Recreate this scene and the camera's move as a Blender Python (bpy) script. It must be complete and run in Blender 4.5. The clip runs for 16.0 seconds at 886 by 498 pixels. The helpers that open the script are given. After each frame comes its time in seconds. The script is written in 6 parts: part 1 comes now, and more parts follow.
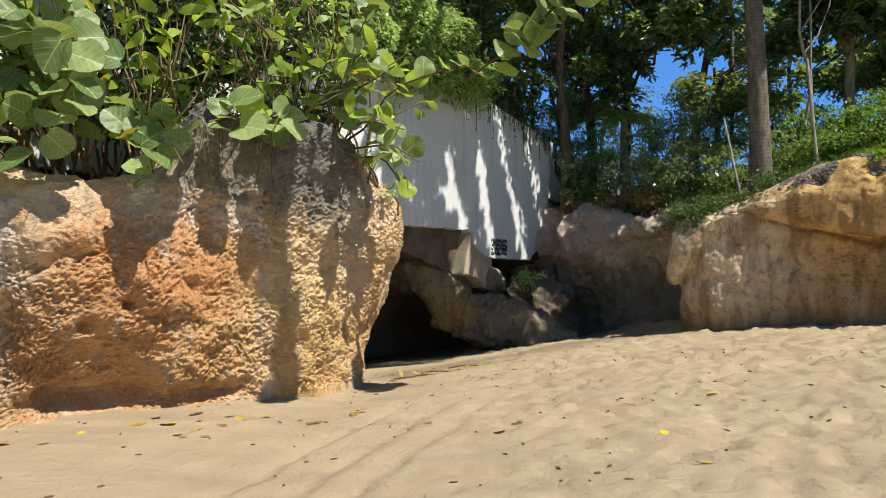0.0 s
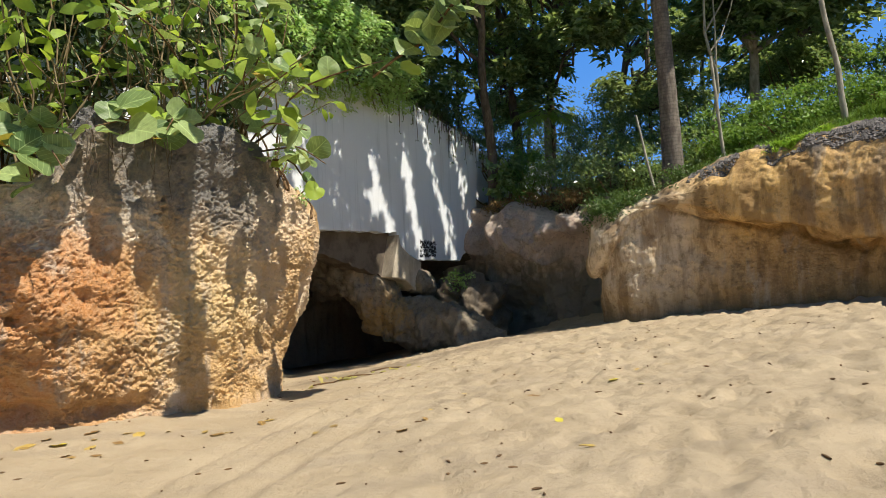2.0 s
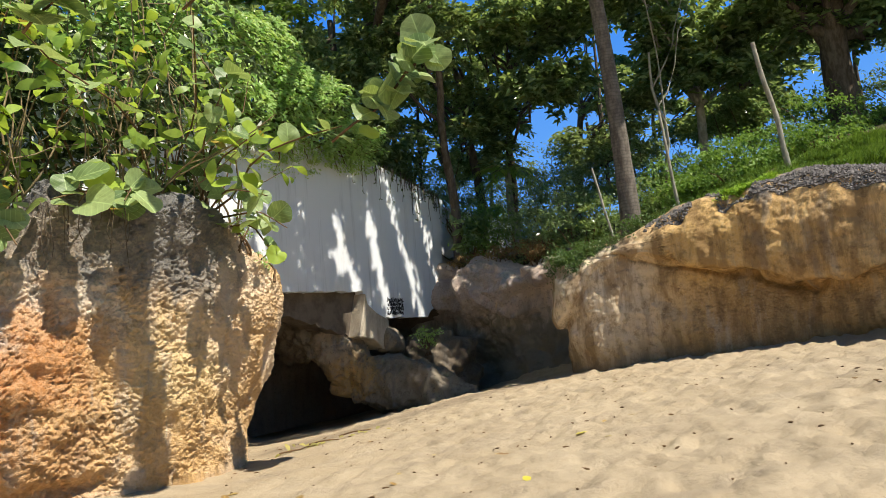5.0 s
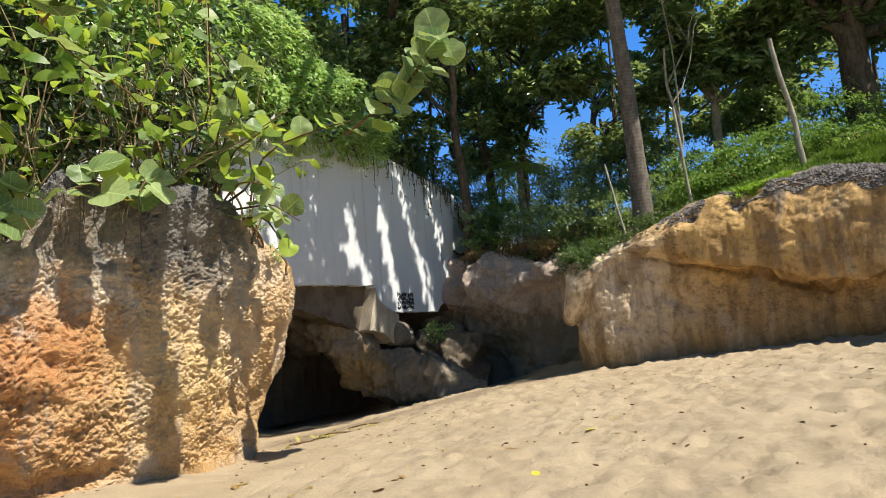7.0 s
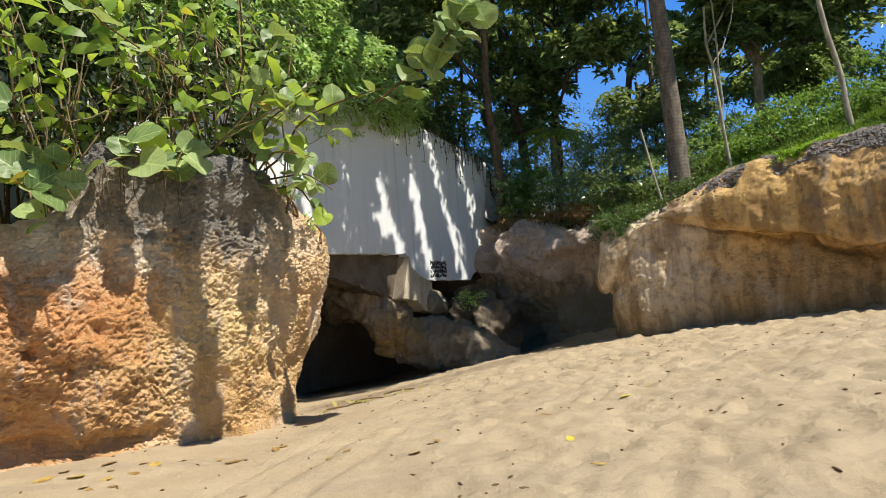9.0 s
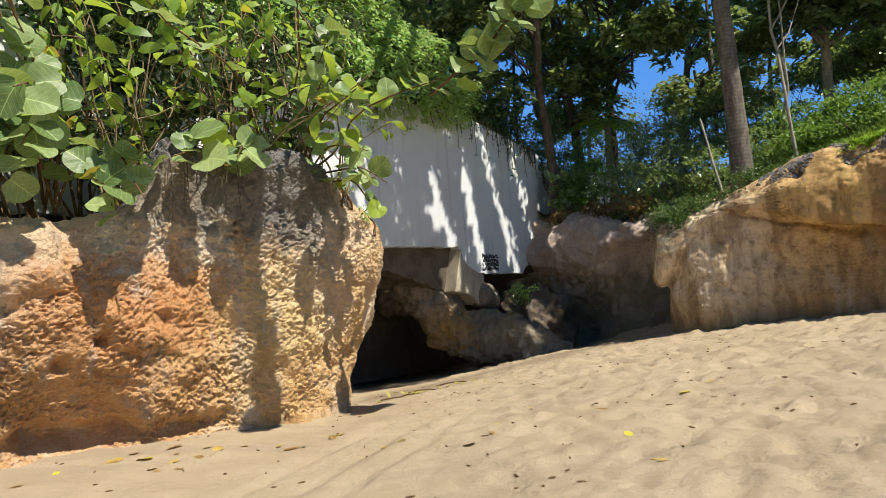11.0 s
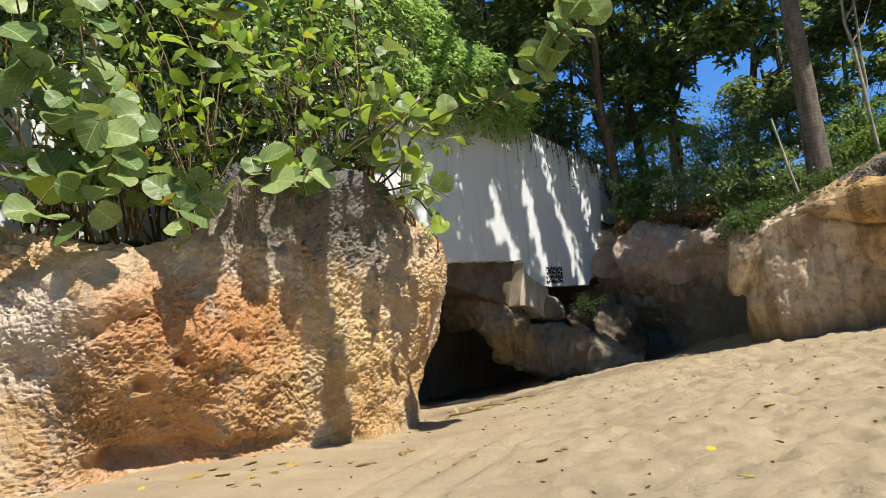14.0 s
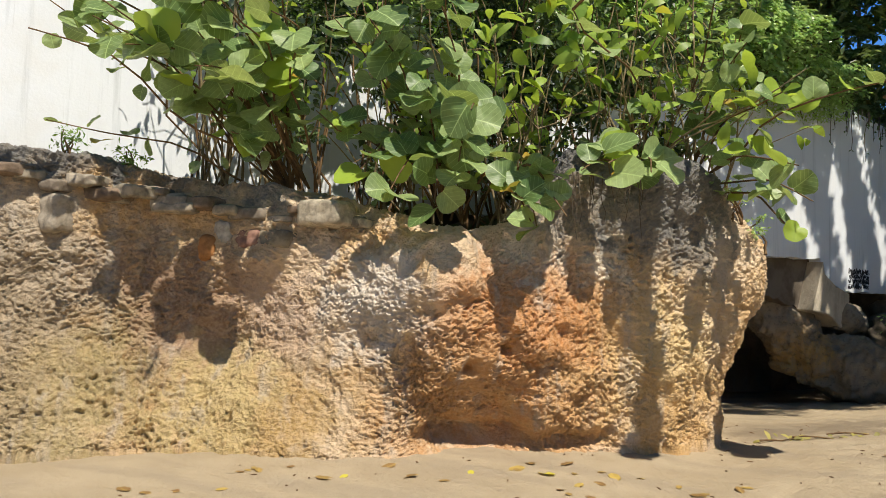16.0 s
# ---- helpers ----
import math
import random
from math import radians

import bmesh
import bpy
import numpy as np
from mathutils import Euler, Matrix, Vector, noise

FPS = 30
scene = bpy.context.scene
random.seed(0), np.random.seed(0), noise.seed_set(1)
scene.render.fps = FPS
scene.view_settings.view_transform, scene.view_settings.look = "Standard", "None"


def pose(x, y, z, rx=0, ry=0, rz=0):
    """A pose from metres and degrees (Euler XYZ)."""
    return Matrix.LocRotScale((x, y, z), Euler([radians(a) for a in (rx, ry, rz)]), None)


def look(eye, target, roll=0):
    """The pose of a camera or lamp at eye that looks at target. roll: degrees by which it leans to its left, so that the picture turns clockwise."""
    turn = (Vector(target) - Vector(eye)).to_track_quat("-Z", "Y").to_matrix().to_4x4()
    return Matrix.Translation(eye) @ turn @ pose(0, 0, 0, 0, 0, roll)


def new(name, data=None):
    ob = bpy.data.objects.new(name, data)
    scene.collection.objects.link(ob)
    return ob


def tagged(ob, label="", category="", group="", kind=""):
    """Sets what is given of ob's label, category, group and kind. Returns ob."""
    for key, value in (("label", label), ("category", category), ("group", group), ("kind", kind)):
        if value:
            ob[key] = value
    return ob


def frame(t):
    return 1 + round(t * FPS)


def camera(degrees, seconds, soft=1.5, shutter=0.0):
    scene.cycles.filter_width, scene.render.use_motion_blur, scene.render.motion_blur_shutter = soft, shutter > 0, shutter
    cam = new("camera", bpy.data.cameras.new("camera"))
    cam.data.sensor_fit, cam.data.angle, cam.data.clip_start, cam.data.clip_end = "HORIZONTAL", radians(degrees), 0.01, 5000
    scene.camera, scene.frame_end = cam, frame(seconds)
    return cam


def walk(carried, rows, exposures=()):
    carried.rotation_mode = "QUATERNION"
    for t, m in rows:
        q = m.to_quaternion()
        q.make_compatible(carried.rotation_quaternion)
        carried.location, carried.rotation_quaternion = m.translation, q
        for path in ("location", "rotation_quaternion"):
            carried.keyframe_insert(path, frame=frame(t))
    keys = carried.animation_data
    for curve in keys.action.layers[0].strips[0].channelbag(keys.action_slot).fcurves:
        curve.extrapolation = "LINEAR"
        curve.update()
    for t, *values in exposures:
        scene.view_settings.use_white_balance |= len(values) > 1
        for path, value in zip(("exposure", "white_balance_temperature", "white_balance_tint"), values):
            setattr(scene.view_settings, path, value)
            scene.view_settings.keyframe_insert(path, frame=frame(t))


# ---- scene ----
cam = camera(70.18, 16.0, soft=0.65)
# seconds, eye in metres, yaw to the left, pitch up, roll in degrees
PATH = [
    (0.0, 0.0003, 0.0002, 1.1251, -0.001, 2.001, -0.000),
    (0.5, 0.1452, 0.0215, 1.0358, 0.301, 0.421, 0.315),
    (1.0, 0.1989, 0.0335, 1.0512, -2.284, 2.874, -0.482),
    (1.5, 0.2883, 0.0185, 1.0629, -4.664, 2.987, -1.461),
    (2.0, 0.3131, 0.0266, 1.0669, -5.123, 2.360, -2.428),
    (2.5, 0.3466, 0.0276, 1.0734, -7.127, 2.233, -4.034),
    (3.0, 0.3504, 0.0119, 1.0764, -10.410, 5.292, -2.200),
    (3.5, 0.3664, -0.0265, 1.0998, -9.170, 7.372, -5.265),
    (6.0, 0.3633, -0.0288, 1.0980, -7.691, 6.952, -4.666),
    (6.5, 0.3606, -0.0327, 1.0984, -7.435, 7.005, -4.663),
    (7.0, 0.3586, -0.0286, 1.0921, -7.261, 6.751, -4.138),
    (7.5, 0.3589, -0.0279, 1.0928, -7.168, 6.519, -4.078),
    (8.0, 0.3555, -0.0272, 1.0881, -5.963, 5.535, -3.546),
    (8.5, 0.3539, -0.0143, 1.0832, -5.136, 4.180, -4.069),
    (9.0, 0.3473, -0.0194, 1.0832, -4.155, 4.136, -4.243),
    (9.5, 0.3207, -0.0156, 1.0814, -3.117, 4.269, -4.173),
    (10.0, 0.2992, -0.0315, 1.0831, 0.648, 3.449, -3.651),
    (12.5, 0.3545, 0.0237, 1.0524, 0.127, 4.932, -4.205),
    (13.0, 0.3348, 0.0188, 1.0544, 0.863, 5.179, -4.338),
    (13.5, 0.3099, 0.0104, 1.0586, 3.214, 5.704, -4.160),
    (14.0, 0.2887, 0.0056, 1.0619, 5.910, 5.728, -5.180),
    (14.5, 0.1620, 0.0118, 1.1602, 10.721, 4.855, -5.196),
    (15.0, -0.1575, -0.0151, 1.3492, 17.895, 6.899, -3.966),
    (15.5, -0.5158, -0.0746, 1.4685, 24.058, 8.479, -1.535),
    (16.0, -0.7877, 0.0419, 1.4396, 24.967, 2.612, 1.686),
]


def eye_pose(x, y, z, yaw, pitch, roll):
    a, b = radians(yaw), radians(pitch)
    ahead = Vector((-math.sin(a) * math.cos(b), math.cos(a) * math.cos(b), math.sin(b)))
    return look((x, y, z), Vector((x, y, z)) + ahead, roll)


walk(cam, [(t, eye_pose(*row)) for t, *row in PATH], exposures=((0.0, -0.14), (3.0, -0.05), (6.0, 0.05), (8.0, 0.0), (12.5, -0.10), (15.0, -0.18), (16.0, -0.25)))

# ---------------------------------------------------------------- light
SUN_WAY = Vector((0.52, -0.46, 1.10)).normalized()
sun = new("sun", bpy.data.lights.new("sun", "SUN"))
sun.data.energy, sun.data.angle, sun.data.color = 7.1, radians(0.55), (1.0, 0.925, 0.785)
sun.rotation_euler = SUN_WAY.to_track_quat("Z", "Y").to_euler()

world = bpy.data.worlds.new("world")
scene.world = world
world.use_nodes = True
wt = world.node_tree
sky = wt.nodes.new("ShaderNodeTexSky")
sky.sky_type, sky.sun_disc = "NISHITA", False
sky.sun_elevation = math.asin(SUN_WAY.z)
sky.sun_rotation = math.atan2(SUN_WAY.x, SUN_WAY.y)
sky.air_density, sky.dust_density, sky.ozone_density = 1.1, 0.0, 3.2
wt.nodes["Background"].inputs[1].default_value = 0.091
vivid = wt.nodes.new("ShaderNodeHueSaturation")
vivid.inputs["Saturation"].default_value = 1.36
vivid.inputs["Hue"].default_value = 0.505
vivid.inputs["Value"].default_value = 0.95
wt.links.new(sky.outputs[0], vivid.inputs["Color"])
wt.links.new(vivid.outputs[0], wt.nodes["Background"].inputs[0])

rng = np.random.default_rng(7)

# ---------------------------------------------------------------- number helpers
PERM = rng.permutation(256)
PERM = np.concatenate([PERM, PERM, PERM])
GRAD = rng.normal(size=(256, 3))
GRAD /= np.linalg.norm(GRAD, axis=1)[:, None]


def pnoise(p):
    """Gradient noise of an (n, 3) array, about -1 to 1."""
    p = np.asarray(p, float)
    c = np.floor(p).astype(int)
    f = p - c
    w = f * f * f * (f * (f * 6 - 15) + 10)
    c &= 255
    out = np.zeros(len(p))
    for dx in (0, 1):
        for dy in (0, 1):
            for dz in (0, 1):
                h = PERM[PERM[PERM[(c[:, 0] + dx) & 255] + ((c[:, 1] + dy) & 255)] + ((c[:, 2] + dz) & 255)]
                g = (GRAD[h] * (f - (dx, dy, dz))).sum(1)
                a = (w[:, 0] if dx else 1 - w[:, 0]) * (w[:, 1] if dy else 1 - w[:, 1]) * (w[:, 2] if dz else 1 - w[:, 2])
                out += a * g
    return out * 1.6


def fbm(p, octaves=4, gain=0.5):
    out, amp, p = np.zeros(len(p)), 1.0, np.asarray(p, float)
    for _ in range(octaves):
        out += amp * pnoise(p)
        p, amp = p * 2.03 + 17.3, amp * gain
    return out


def ridged(p, octaves=3):
    """Sharp-crested noise, about -0.5 to 0.5."""
    out, amp, p = np.zeros(len(p)), 0.62, np.asarray(p, float)
    for _ in range(octaves):
        out += amp * (0.55 - 1.5 * np.abs(pnoise(p)))
        p, amp = p * 2.1 + 9.7, amp * 0.55
    return out


CELL = rng.random((256, 3))


def cells(p):
    """Distance to the nearest of points strewn one to a unit cell."""
    p = np.asarray(p, float)
    c = np.floor(p).astype(int)
    best = np.full(len(p), 9.0)
    for dx in (-1, 0, 1):
        for dy in (-1, 0, 1):
            for dz in (-1, 0, 1):
                q = c + (dx, dy, dz)
                h = PERM[PERM[PERM[q[:, 0] & 255] + (q[:, 1] & 255)] + (q[:, 2] & 255)]
                best = np.minimum(best, ((q + CELL[h] - p) ** 2).sum(1))
    return np.sqrt(best)


def catmull(rows, n, even=None):
    """n points of a smooth curve through rows, an array (k, ...); even: a weight for each stretch between two rows."""
    rows = np.asarray(rows, float)
    t = np.linspace(0, len(rows) - 1, n)
    if even is not None:
        t = np.interp(np.linspace(0, 1, n), np.r_[0, np.cumsum(even)] / np.sum(even), np.arange(len(rows)))
    i = np.minimum(t.astype(int), len(rows) - 2)
    f = (t - i).reshape((-1,) + (1,) * (rows.ndim - 1))
    a, b, c, d = rows[np.maximum(i - 1, 0)], rows[i], rows[i + 1], rows[np.minimum(i + 2, len(rows) - 1)]
    return 0.5 * (2 * b + (c - a) * f + (2 * a - 5 * b + 4 * c - d) * f**2 + (3 * b - a - 3 * c + d) * f**3)


def smoothstep(a, b, x):
    x = np.clip((x - a) / (b - a), 0, 1)
    return x * x * (3 - 2 * x)


# ---------------------------------------------------------------- mesh helpers
def mesh_of(name, verts, faces, smooth=True):
    """A mesh from arrays; faces is (n, k)."""
    verts, faces = np.asarray(verts, np.float32), np.asarray(faces, np.int32)
    me = bpy.data.meshes.new(name)
    n, k = faces.shape
    me.vertices.add(len(verts))
    me.vertices.foreach_set("co", verts.ravel())
    me.loops.add(n * k)
    me.loops.foreach_set("vertex_index", faces.ravel())
    me.polygons.add(n)
    me.polygons.foreach_set("loop_start", np.arange(0, n * k, k, dtype=np.int32))
    me.polygons.foreach_set("use_smooth", np.full(n, smooth))
    me.update(calc_edges=True)
    return me


def part(name, me, material, parent=None, label="", kind=""):
    """One mesh object, from a mesh or a bmesh, under a thing or a part."""
    if isinstance(me, bmesh.types.BMesh):
        bm, me = me, bpy.data.meshes.new(name)
        bm.to_mesh(me)
        bm.free()
    if not me.materials:
        me.materials.append(material)
    ob = new(name, me)
    if parent:
        ob.parent = parent
    return tagged(ob, label, kind=kind)


def thing(name, place, label, category, group="", kind=""):
    ob = new(name)
    ob.location = place
    ob.empty_display_size = 0.1
    return tagged(ob, label, category, group, kind)


def grid_faces(nu, nv):
    i = np.arange(nu * nv).reshape(nu, nv)
    return np.stack([i[:-1, :-1], i[1:, :-1], i[1:, 1:], i[:-1, 1:]], -1).reshape(-1, 4)


def grid_normals(g):
    du, dv = np.gradient(g, axis=0), np.gradient(g, axis=1)
    n = np.cross(du, dv)
    return n / (np.linalg.norm(n, axis=2, keepdims=True) + 1e-9)


def tube(points, radii, sides=7):
    """Vertices and quads of a tapered tube along points."""
    p, r = np.asarray(points, float), np.asarray(radii, float)
    d = np.gradient(p, axis=0)
    d /= np.linalg.norm(d, axis=1)[:, None] + 1e-9
    ref = np.where(np.abs(d[:, 2:3]) > 0.9, (1.0, 0, 0), (0, 0, 1.0))
    a = np.cross(d, ref)
    a /= np.linalg.norm(a, axis=1)[:, None] + 1e-9
    b = np.cross(d, a)
    w = np.linspace(0, 2 * np.pi, sides, endpoint=False)
    ring = a[:, None] * np.cos(w)[None, :, None] + b[:, None] * np.sin(w)[None, :, None]
    v = (p[:, None] + ring * r[:, None, None]).reshape(-1, 3)
    i = np.arange(len(p) * sides).reshape(len(p), sides)
    j = np.roll(i, -1, axis=1)
    f = np.stack([i[:-1], j[:-1], j[1:], i[1:]], -1).reshape(-1, 4)
    return v, f


def join(pieces):
    vs, fs, n = [], [], 0
    for v, f in pieces:
        vs.append(v)
        fs.append(np.asarray(f) + n)
        n += len(v)
    return np.vstack(vs), np.vstack(fs)


# ---------------------------------------------------------------- materials
class Shade:
    """A node material in a few words."""

    def __init__(self, name, rough=0.8, metal=0.0, spec=0.3):
        self.mat = bpy.data.materials.new(name)
        self.mat.use_nodes = True
        self.t = self.mat.node_tree
        self.b = self.t.nodes["Principled BSDF"]
        self.b.inputs["Roughness"].default_value = rough
        self.b.inputs["Metallic"].default_value = metal
        self.b.inputs["Specular IOR Level"].default_value = spec
        self.geo = self.node("ShaderNodeNewGeometry")
        self.tc = self.node("ShaderNodeTexCoord")

    def node(self, kind, **values):
        n = self.t.nodes.new(kind)
        for k, v in values.items():
            n.inputs[k.replace("_", " ")].default_value = v
        return n

    def link(self, a, b):
        self.t.links.new(a, b)

    def scaled(self, by, space="pos"):
        m = self.node("ShaderNodeMapping")
        m.inputs["Scale"].default_value = by if hasattr(by, "__len__") else (by, by, by)
        self.link(self.geo.outputs["Position"] if space == "pos" else self.tc.outputs["Object"], m.inputs[0])
        return m.outputs[0]

    def noise(self, scale, detail=4, rough=0.55, space="pos", stretch=None):
        n = self.node("ShaderNodeTexNoise", Scale=scale, Detail=detail, Roughness=rough)
        self.link(self.scaled(stretch or (1, 1, 1), space), n.inputs["Vector"])
        return n.outputs[0]

    def voronoi(self, scale, space="pos", stretch=None):
        n = self.node("ShaderNodeTexVoronoi", Scale=scale)
        self.link(self.scaled(stretch or (1, 1, 1), space), n.inputs["Vector"])
        return n.outputs["Distance"]

    def ramp(self, value, a, b, lo=0.0, hi=1.0):
        n = self.node("ShaderNodeMapRange")
        n.interpolation_type = "SMOOTHSTEP"
        for k, v in zip(("From Min", "From Max", "To Min", "To Max"), (a, b, lo, hi)):
            n.inputs[k].default_value = v
        self.link(value, n.inputs[0])
        return n.outputs[0]

    def math(self, op, a, b=0.0):
        n = self.node("ShaderNodeMath")
        n.operation = op
        for k, v in enumerate((a, b)):
            if isinstance(v, (int, float)):
                n.inputs[k].default_value = v
            else:
                self.link(v, n.inputs[k])
        return n.outputs[0]

    def mix(self, fac, a, b):
        n = self.node("ShaderNodeMix")
        n.data_type = "RGBA"
        for k, v in ((0, fac), (6, a), (7, b)):
            if isinstance(v, (int, float)):
                n.inputs[k].default_value = v
            elif isinstance(v, tuple):
                n.inputs[k].default_value = (*v, 1.0)
            else:
                self.link(v, n.inputs[k])
        return n.outputs[2]

    def near(self, place, inner, outer, wobble=None, amount=0.3):
        """1 near a place, 0 beyond outer."""
        d = self.node("ShaderNodeVectorMath")
        d.operation = "DISTANCE"
        self.link(self.geo.outputs["Position"], d.inputs[0])
        d.inputs[1].default_value = place
        v = d.outputs["Value"]
        if wobble is not None:
            v = self.math("ADD", v, self.math("MULTIPLY", self.math("SUBTRACT", wobble, 0.5), amount))
        return self.ramp(v, inner, outer, 1.0, 0.0)

    def height(self):
        s = self.node("ShaderNodeSeparateXYZ")
        self.link(self.geo.outputs["Position"], s.inputs[0])
        return s.outputs

    def colour(self, c):
        if isinstance(c, tuple):
            self.b.inputs["Base Color"].default_value = (*c, 1)
        else:
            self.link(c, self.b.inputs["Base Color"])

    def bump(self, value, strength, distance, under=None):
        n = self.node("ShaderNodeBump", Strength=strength, Distance=distance)
        self.link(value, n.inputs["Height"])
        if under is not None:
            self.link(under, n.inputs["Normal"])
        self.link(n.outputs[0], self.b.inputs["Normal"])
        return n.outputs[0]


def sand_material():
    s = Shade("sand", 0.9, spec=0.25)
    grain = s.noise(420, 2, 0.7)
    speck = s.ramp(s.noise(125, 2, 0.6), 0.60, 0.70)
    patch = s.ramp(s.noise(1.3, 4, 0.6), 0.35, 0.65)
    streak = s.ramp(s.noise(1.0, 5, 0.6, stretch=(0.5, 2.6, 1)), 0.46, 0.66)
    c = s.mix(patch, (0.325, 0.247, 0.145), (0.40, 0.315, 0.20))
    c = s.mix(s.math("MULTIPLY", streak, 0.6), c, (0.235, 0.185, 0.125))
    c = s.mix(s.ramp(grain, 0.35, 0.65, 0.0, 0.6), c, (0.60, 0.50, 0.37))
    c = s.mix(s.math("MULTIPLY", speck, 0.65), c, (0.21, 0.155, 0.10))
    # Darker sand in soft patches along the crest before the cave mouth.
    crest_spots = [s.near(p, 0.25, 0.75, streak, 0.4) for p in ((0.2, 8.35, 0.0), (0.8, 8.75, 0.0), (1.4, 9.15, 0.0), (2.0, 9.55, 0.05), (2.6, 9.75, 0.1), (-0.4, 8.1, 0.0))]
    crest_dark = crest_spots[0]
    for d in crest_spots[1:]:
        crest_dark = s.math("MAXIMUM", crest_dark, d)
    c = s.mix(s.math("MULTIPLY", crest_dark, 0.6), c, (0.17, 0.13, 0.09))
    s.colour(c)
    n = s.bump(s.noise(210, 2, 0.7), 0.8, 0.007)
    n = s.bump(s.noise(70, 3, 0.65), 0.5, 0.010, n)
    s.bump(s.noise(18, 5, 0.6), 0.65, 0.026, n)
    return s.mat


def rock_material(name, pale, warm, crust, orange=(), crust_from=9.0, crust_soft=0.5, dark_low=None, pits=1.0, spots=(), mottle=0.45, stain=None):
    """Weathered coral limestone: pale, with warm stains, black crust above a height, orange patches about places."""
    s = Shade(name, 0.92, spec=0.15)
    big, mid, fine = s.noise(0.9, 5, 0.6), s.noise(4.5, 5, 0.6), s.noise(34, 4, 0.65)
    drip = s.noise(3.0, 4, 0.6, stretch=(1.6, 1.6, 0.22))
    c = s.mix(s.ramp(big, 0.38, 0.62), pale, warm)
    for place, inner, outer, tone in orange:
        m = s.near(place, inner, outer, mid, 1.4)
        c = s.mix(s.math("MULTIPLY", m, s.ramp(s.noise(11, 5, 0.7), 0.35, 0.68, 0.98, 0.74)), c, tone)
    grey = tuple(0.72 * (v + sum(pale) / 3) / 2 for v in pale)
    c = s.mix(s.ramp(drip, 0.52, 0.68, 0, 0.6), c, grey)
    c = s.mix(s.ramp(fine, 0.35, 0.7, 0.0, 0.25), c, tuple(min(1, v * 1.2) for v in pale))
    c = s.mix(s.ramp(s.noise(13, 5, 0.7), 0.52, 0.66, 0, mottle), c, tuple(v * 0.5 for v in warm))
    if stain:
        run = s.noise(2.6, 5, 0.65, stretch=(1.5, 1.5, 0.30))
        c = s.mix(s.ramp(run, 0.44, 0.62, 0, 0.7), c, stain)
        c = s.mix(s.ramp(s.noise(7, 6, 0.72), 0.49, 0.66, 0, 0.5), c, tuple(0.5 * v for v in stain))
    z = s.math("ADD", s.height()[2], s.math("MULTIPLY", s.math("SUBTRACT", drip, 0.5), 1.6))
    top = s.ramp(z, crust_from, crust_from + crust_soft)
    c = s.mix(s.math("MULTIPLY", top, s.ramp(mid, 0.25, 0.6, 0.55, 1.0)), c, crust)
    for place, inner, outer in spots:
        m = s.near(place, inner, outer, s.math("ADD", s.math("MULTIPLY", mid, 0.5), s.math("MULTIPLY", drip, 0.5)), 1.5)
        c = s.mix(s.math("MULTIPLY", m, s.ramp(fine, 0.3, 0.6, 0.97, 0.72)), c, crust)
    # Darken the stone below a height.
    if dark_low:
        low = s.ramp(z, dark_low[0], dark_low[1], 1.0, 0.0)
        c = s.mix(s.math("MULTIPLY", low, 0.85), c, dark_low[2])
    s.colour(c)
    n = s.bump(s.noise(110, 3, 0.7), 0.5, 0.006)
    if pits > 0.7:
        n = s.bump(s.voronoi(58, stretch=(1, 1, 1.4)), 0.7 * pits, 0.014, n)
    s.bump(s.noise(42, 5, 0.78, stretch=(1, 1, 1.5)), 0.9 * pits, 0.022, n)
    return s.mat


def leaf_material(name, tone, tone2, back=None, translucent=0.35, rough=0.45, per="island", odd=None, lime=None, spread=1.0):
    s = Shade(name, rough, spec=0.45)
    if per == "object":
        info = s.node("ShaderNodeObjectInfo")
        r = info.outputs["Random"]
    else:
        r = s.geo.outputs["Random Per Island"]
    c = s.mix(s.math("POWER", r, spread), tone, tone2)
    c = s.mix(s.ramp(s.noise(25, 3, 0.6), 0.4, 0.75, 0, 0.4), c, tuple(v * 0.6 for v in tone))
    if per == "object":
        rib = s.node("ShaderNodeSeparateXYZ")
        s.link(s.tc.outputs["Object"], rib.inputs[0])
        y = s.math("ABSOLUTE", rib.outputs[1])
        c = s.mix(s.ramp(y, 0.008, 0.022, 0.6, 0.0), c, tuple(min(1, v * 1.7) for v in tone2))
        veins = s.math("ABSOLUTE", s.math("SUBTRACT", s.math("FRACT", s.math("MULTIPLY", s.math("ADD", rib.outputs[0], s.math("MULTIPLY", y, -0.7)), 6.0)), 0.5))
        c = s.mix(s.ramp(veins, 0.02, 0.09, 0.32, 0.0), c, tuple(min(1, v * 1.6) for v in tone2))
    if odd:
        c = s.mix(s.ramp(s.math("FRACT", s.math("MULTIPLY", r, 7.31)), 1 - odd[0], 1 - odd[0] + 0.01), c, odd[1])
    if lime:
        c = s.mix(s.ramp(s.math("FRACT", s.math("MULTIPLY", r, 13.7)), 1 - lime[0], 1 - lime[0] + 0.01), c, lime[1])
    s.colour(c)
    tr = s.node("ShaderNodeBsdfTranslucent")
    s.link(s.mix(0.5, c, tuple(min(1, v) for v in (tone2[0] * 1.5, tone2[1] * 1.35, tone2[2] * 0.6))), tr.inputs[0])
    m = s.node("ShaderNodeMixShader")
    m.inputs[0].default_value = translucent
    s.link(s.b.outputs[0], m.inputs[1])
    s.link(tr.outputs[0], m.inputs[2])
    s.link(m.outputs[0], s.t.nodes["Material Output"].inputs[0])
    return s.mat


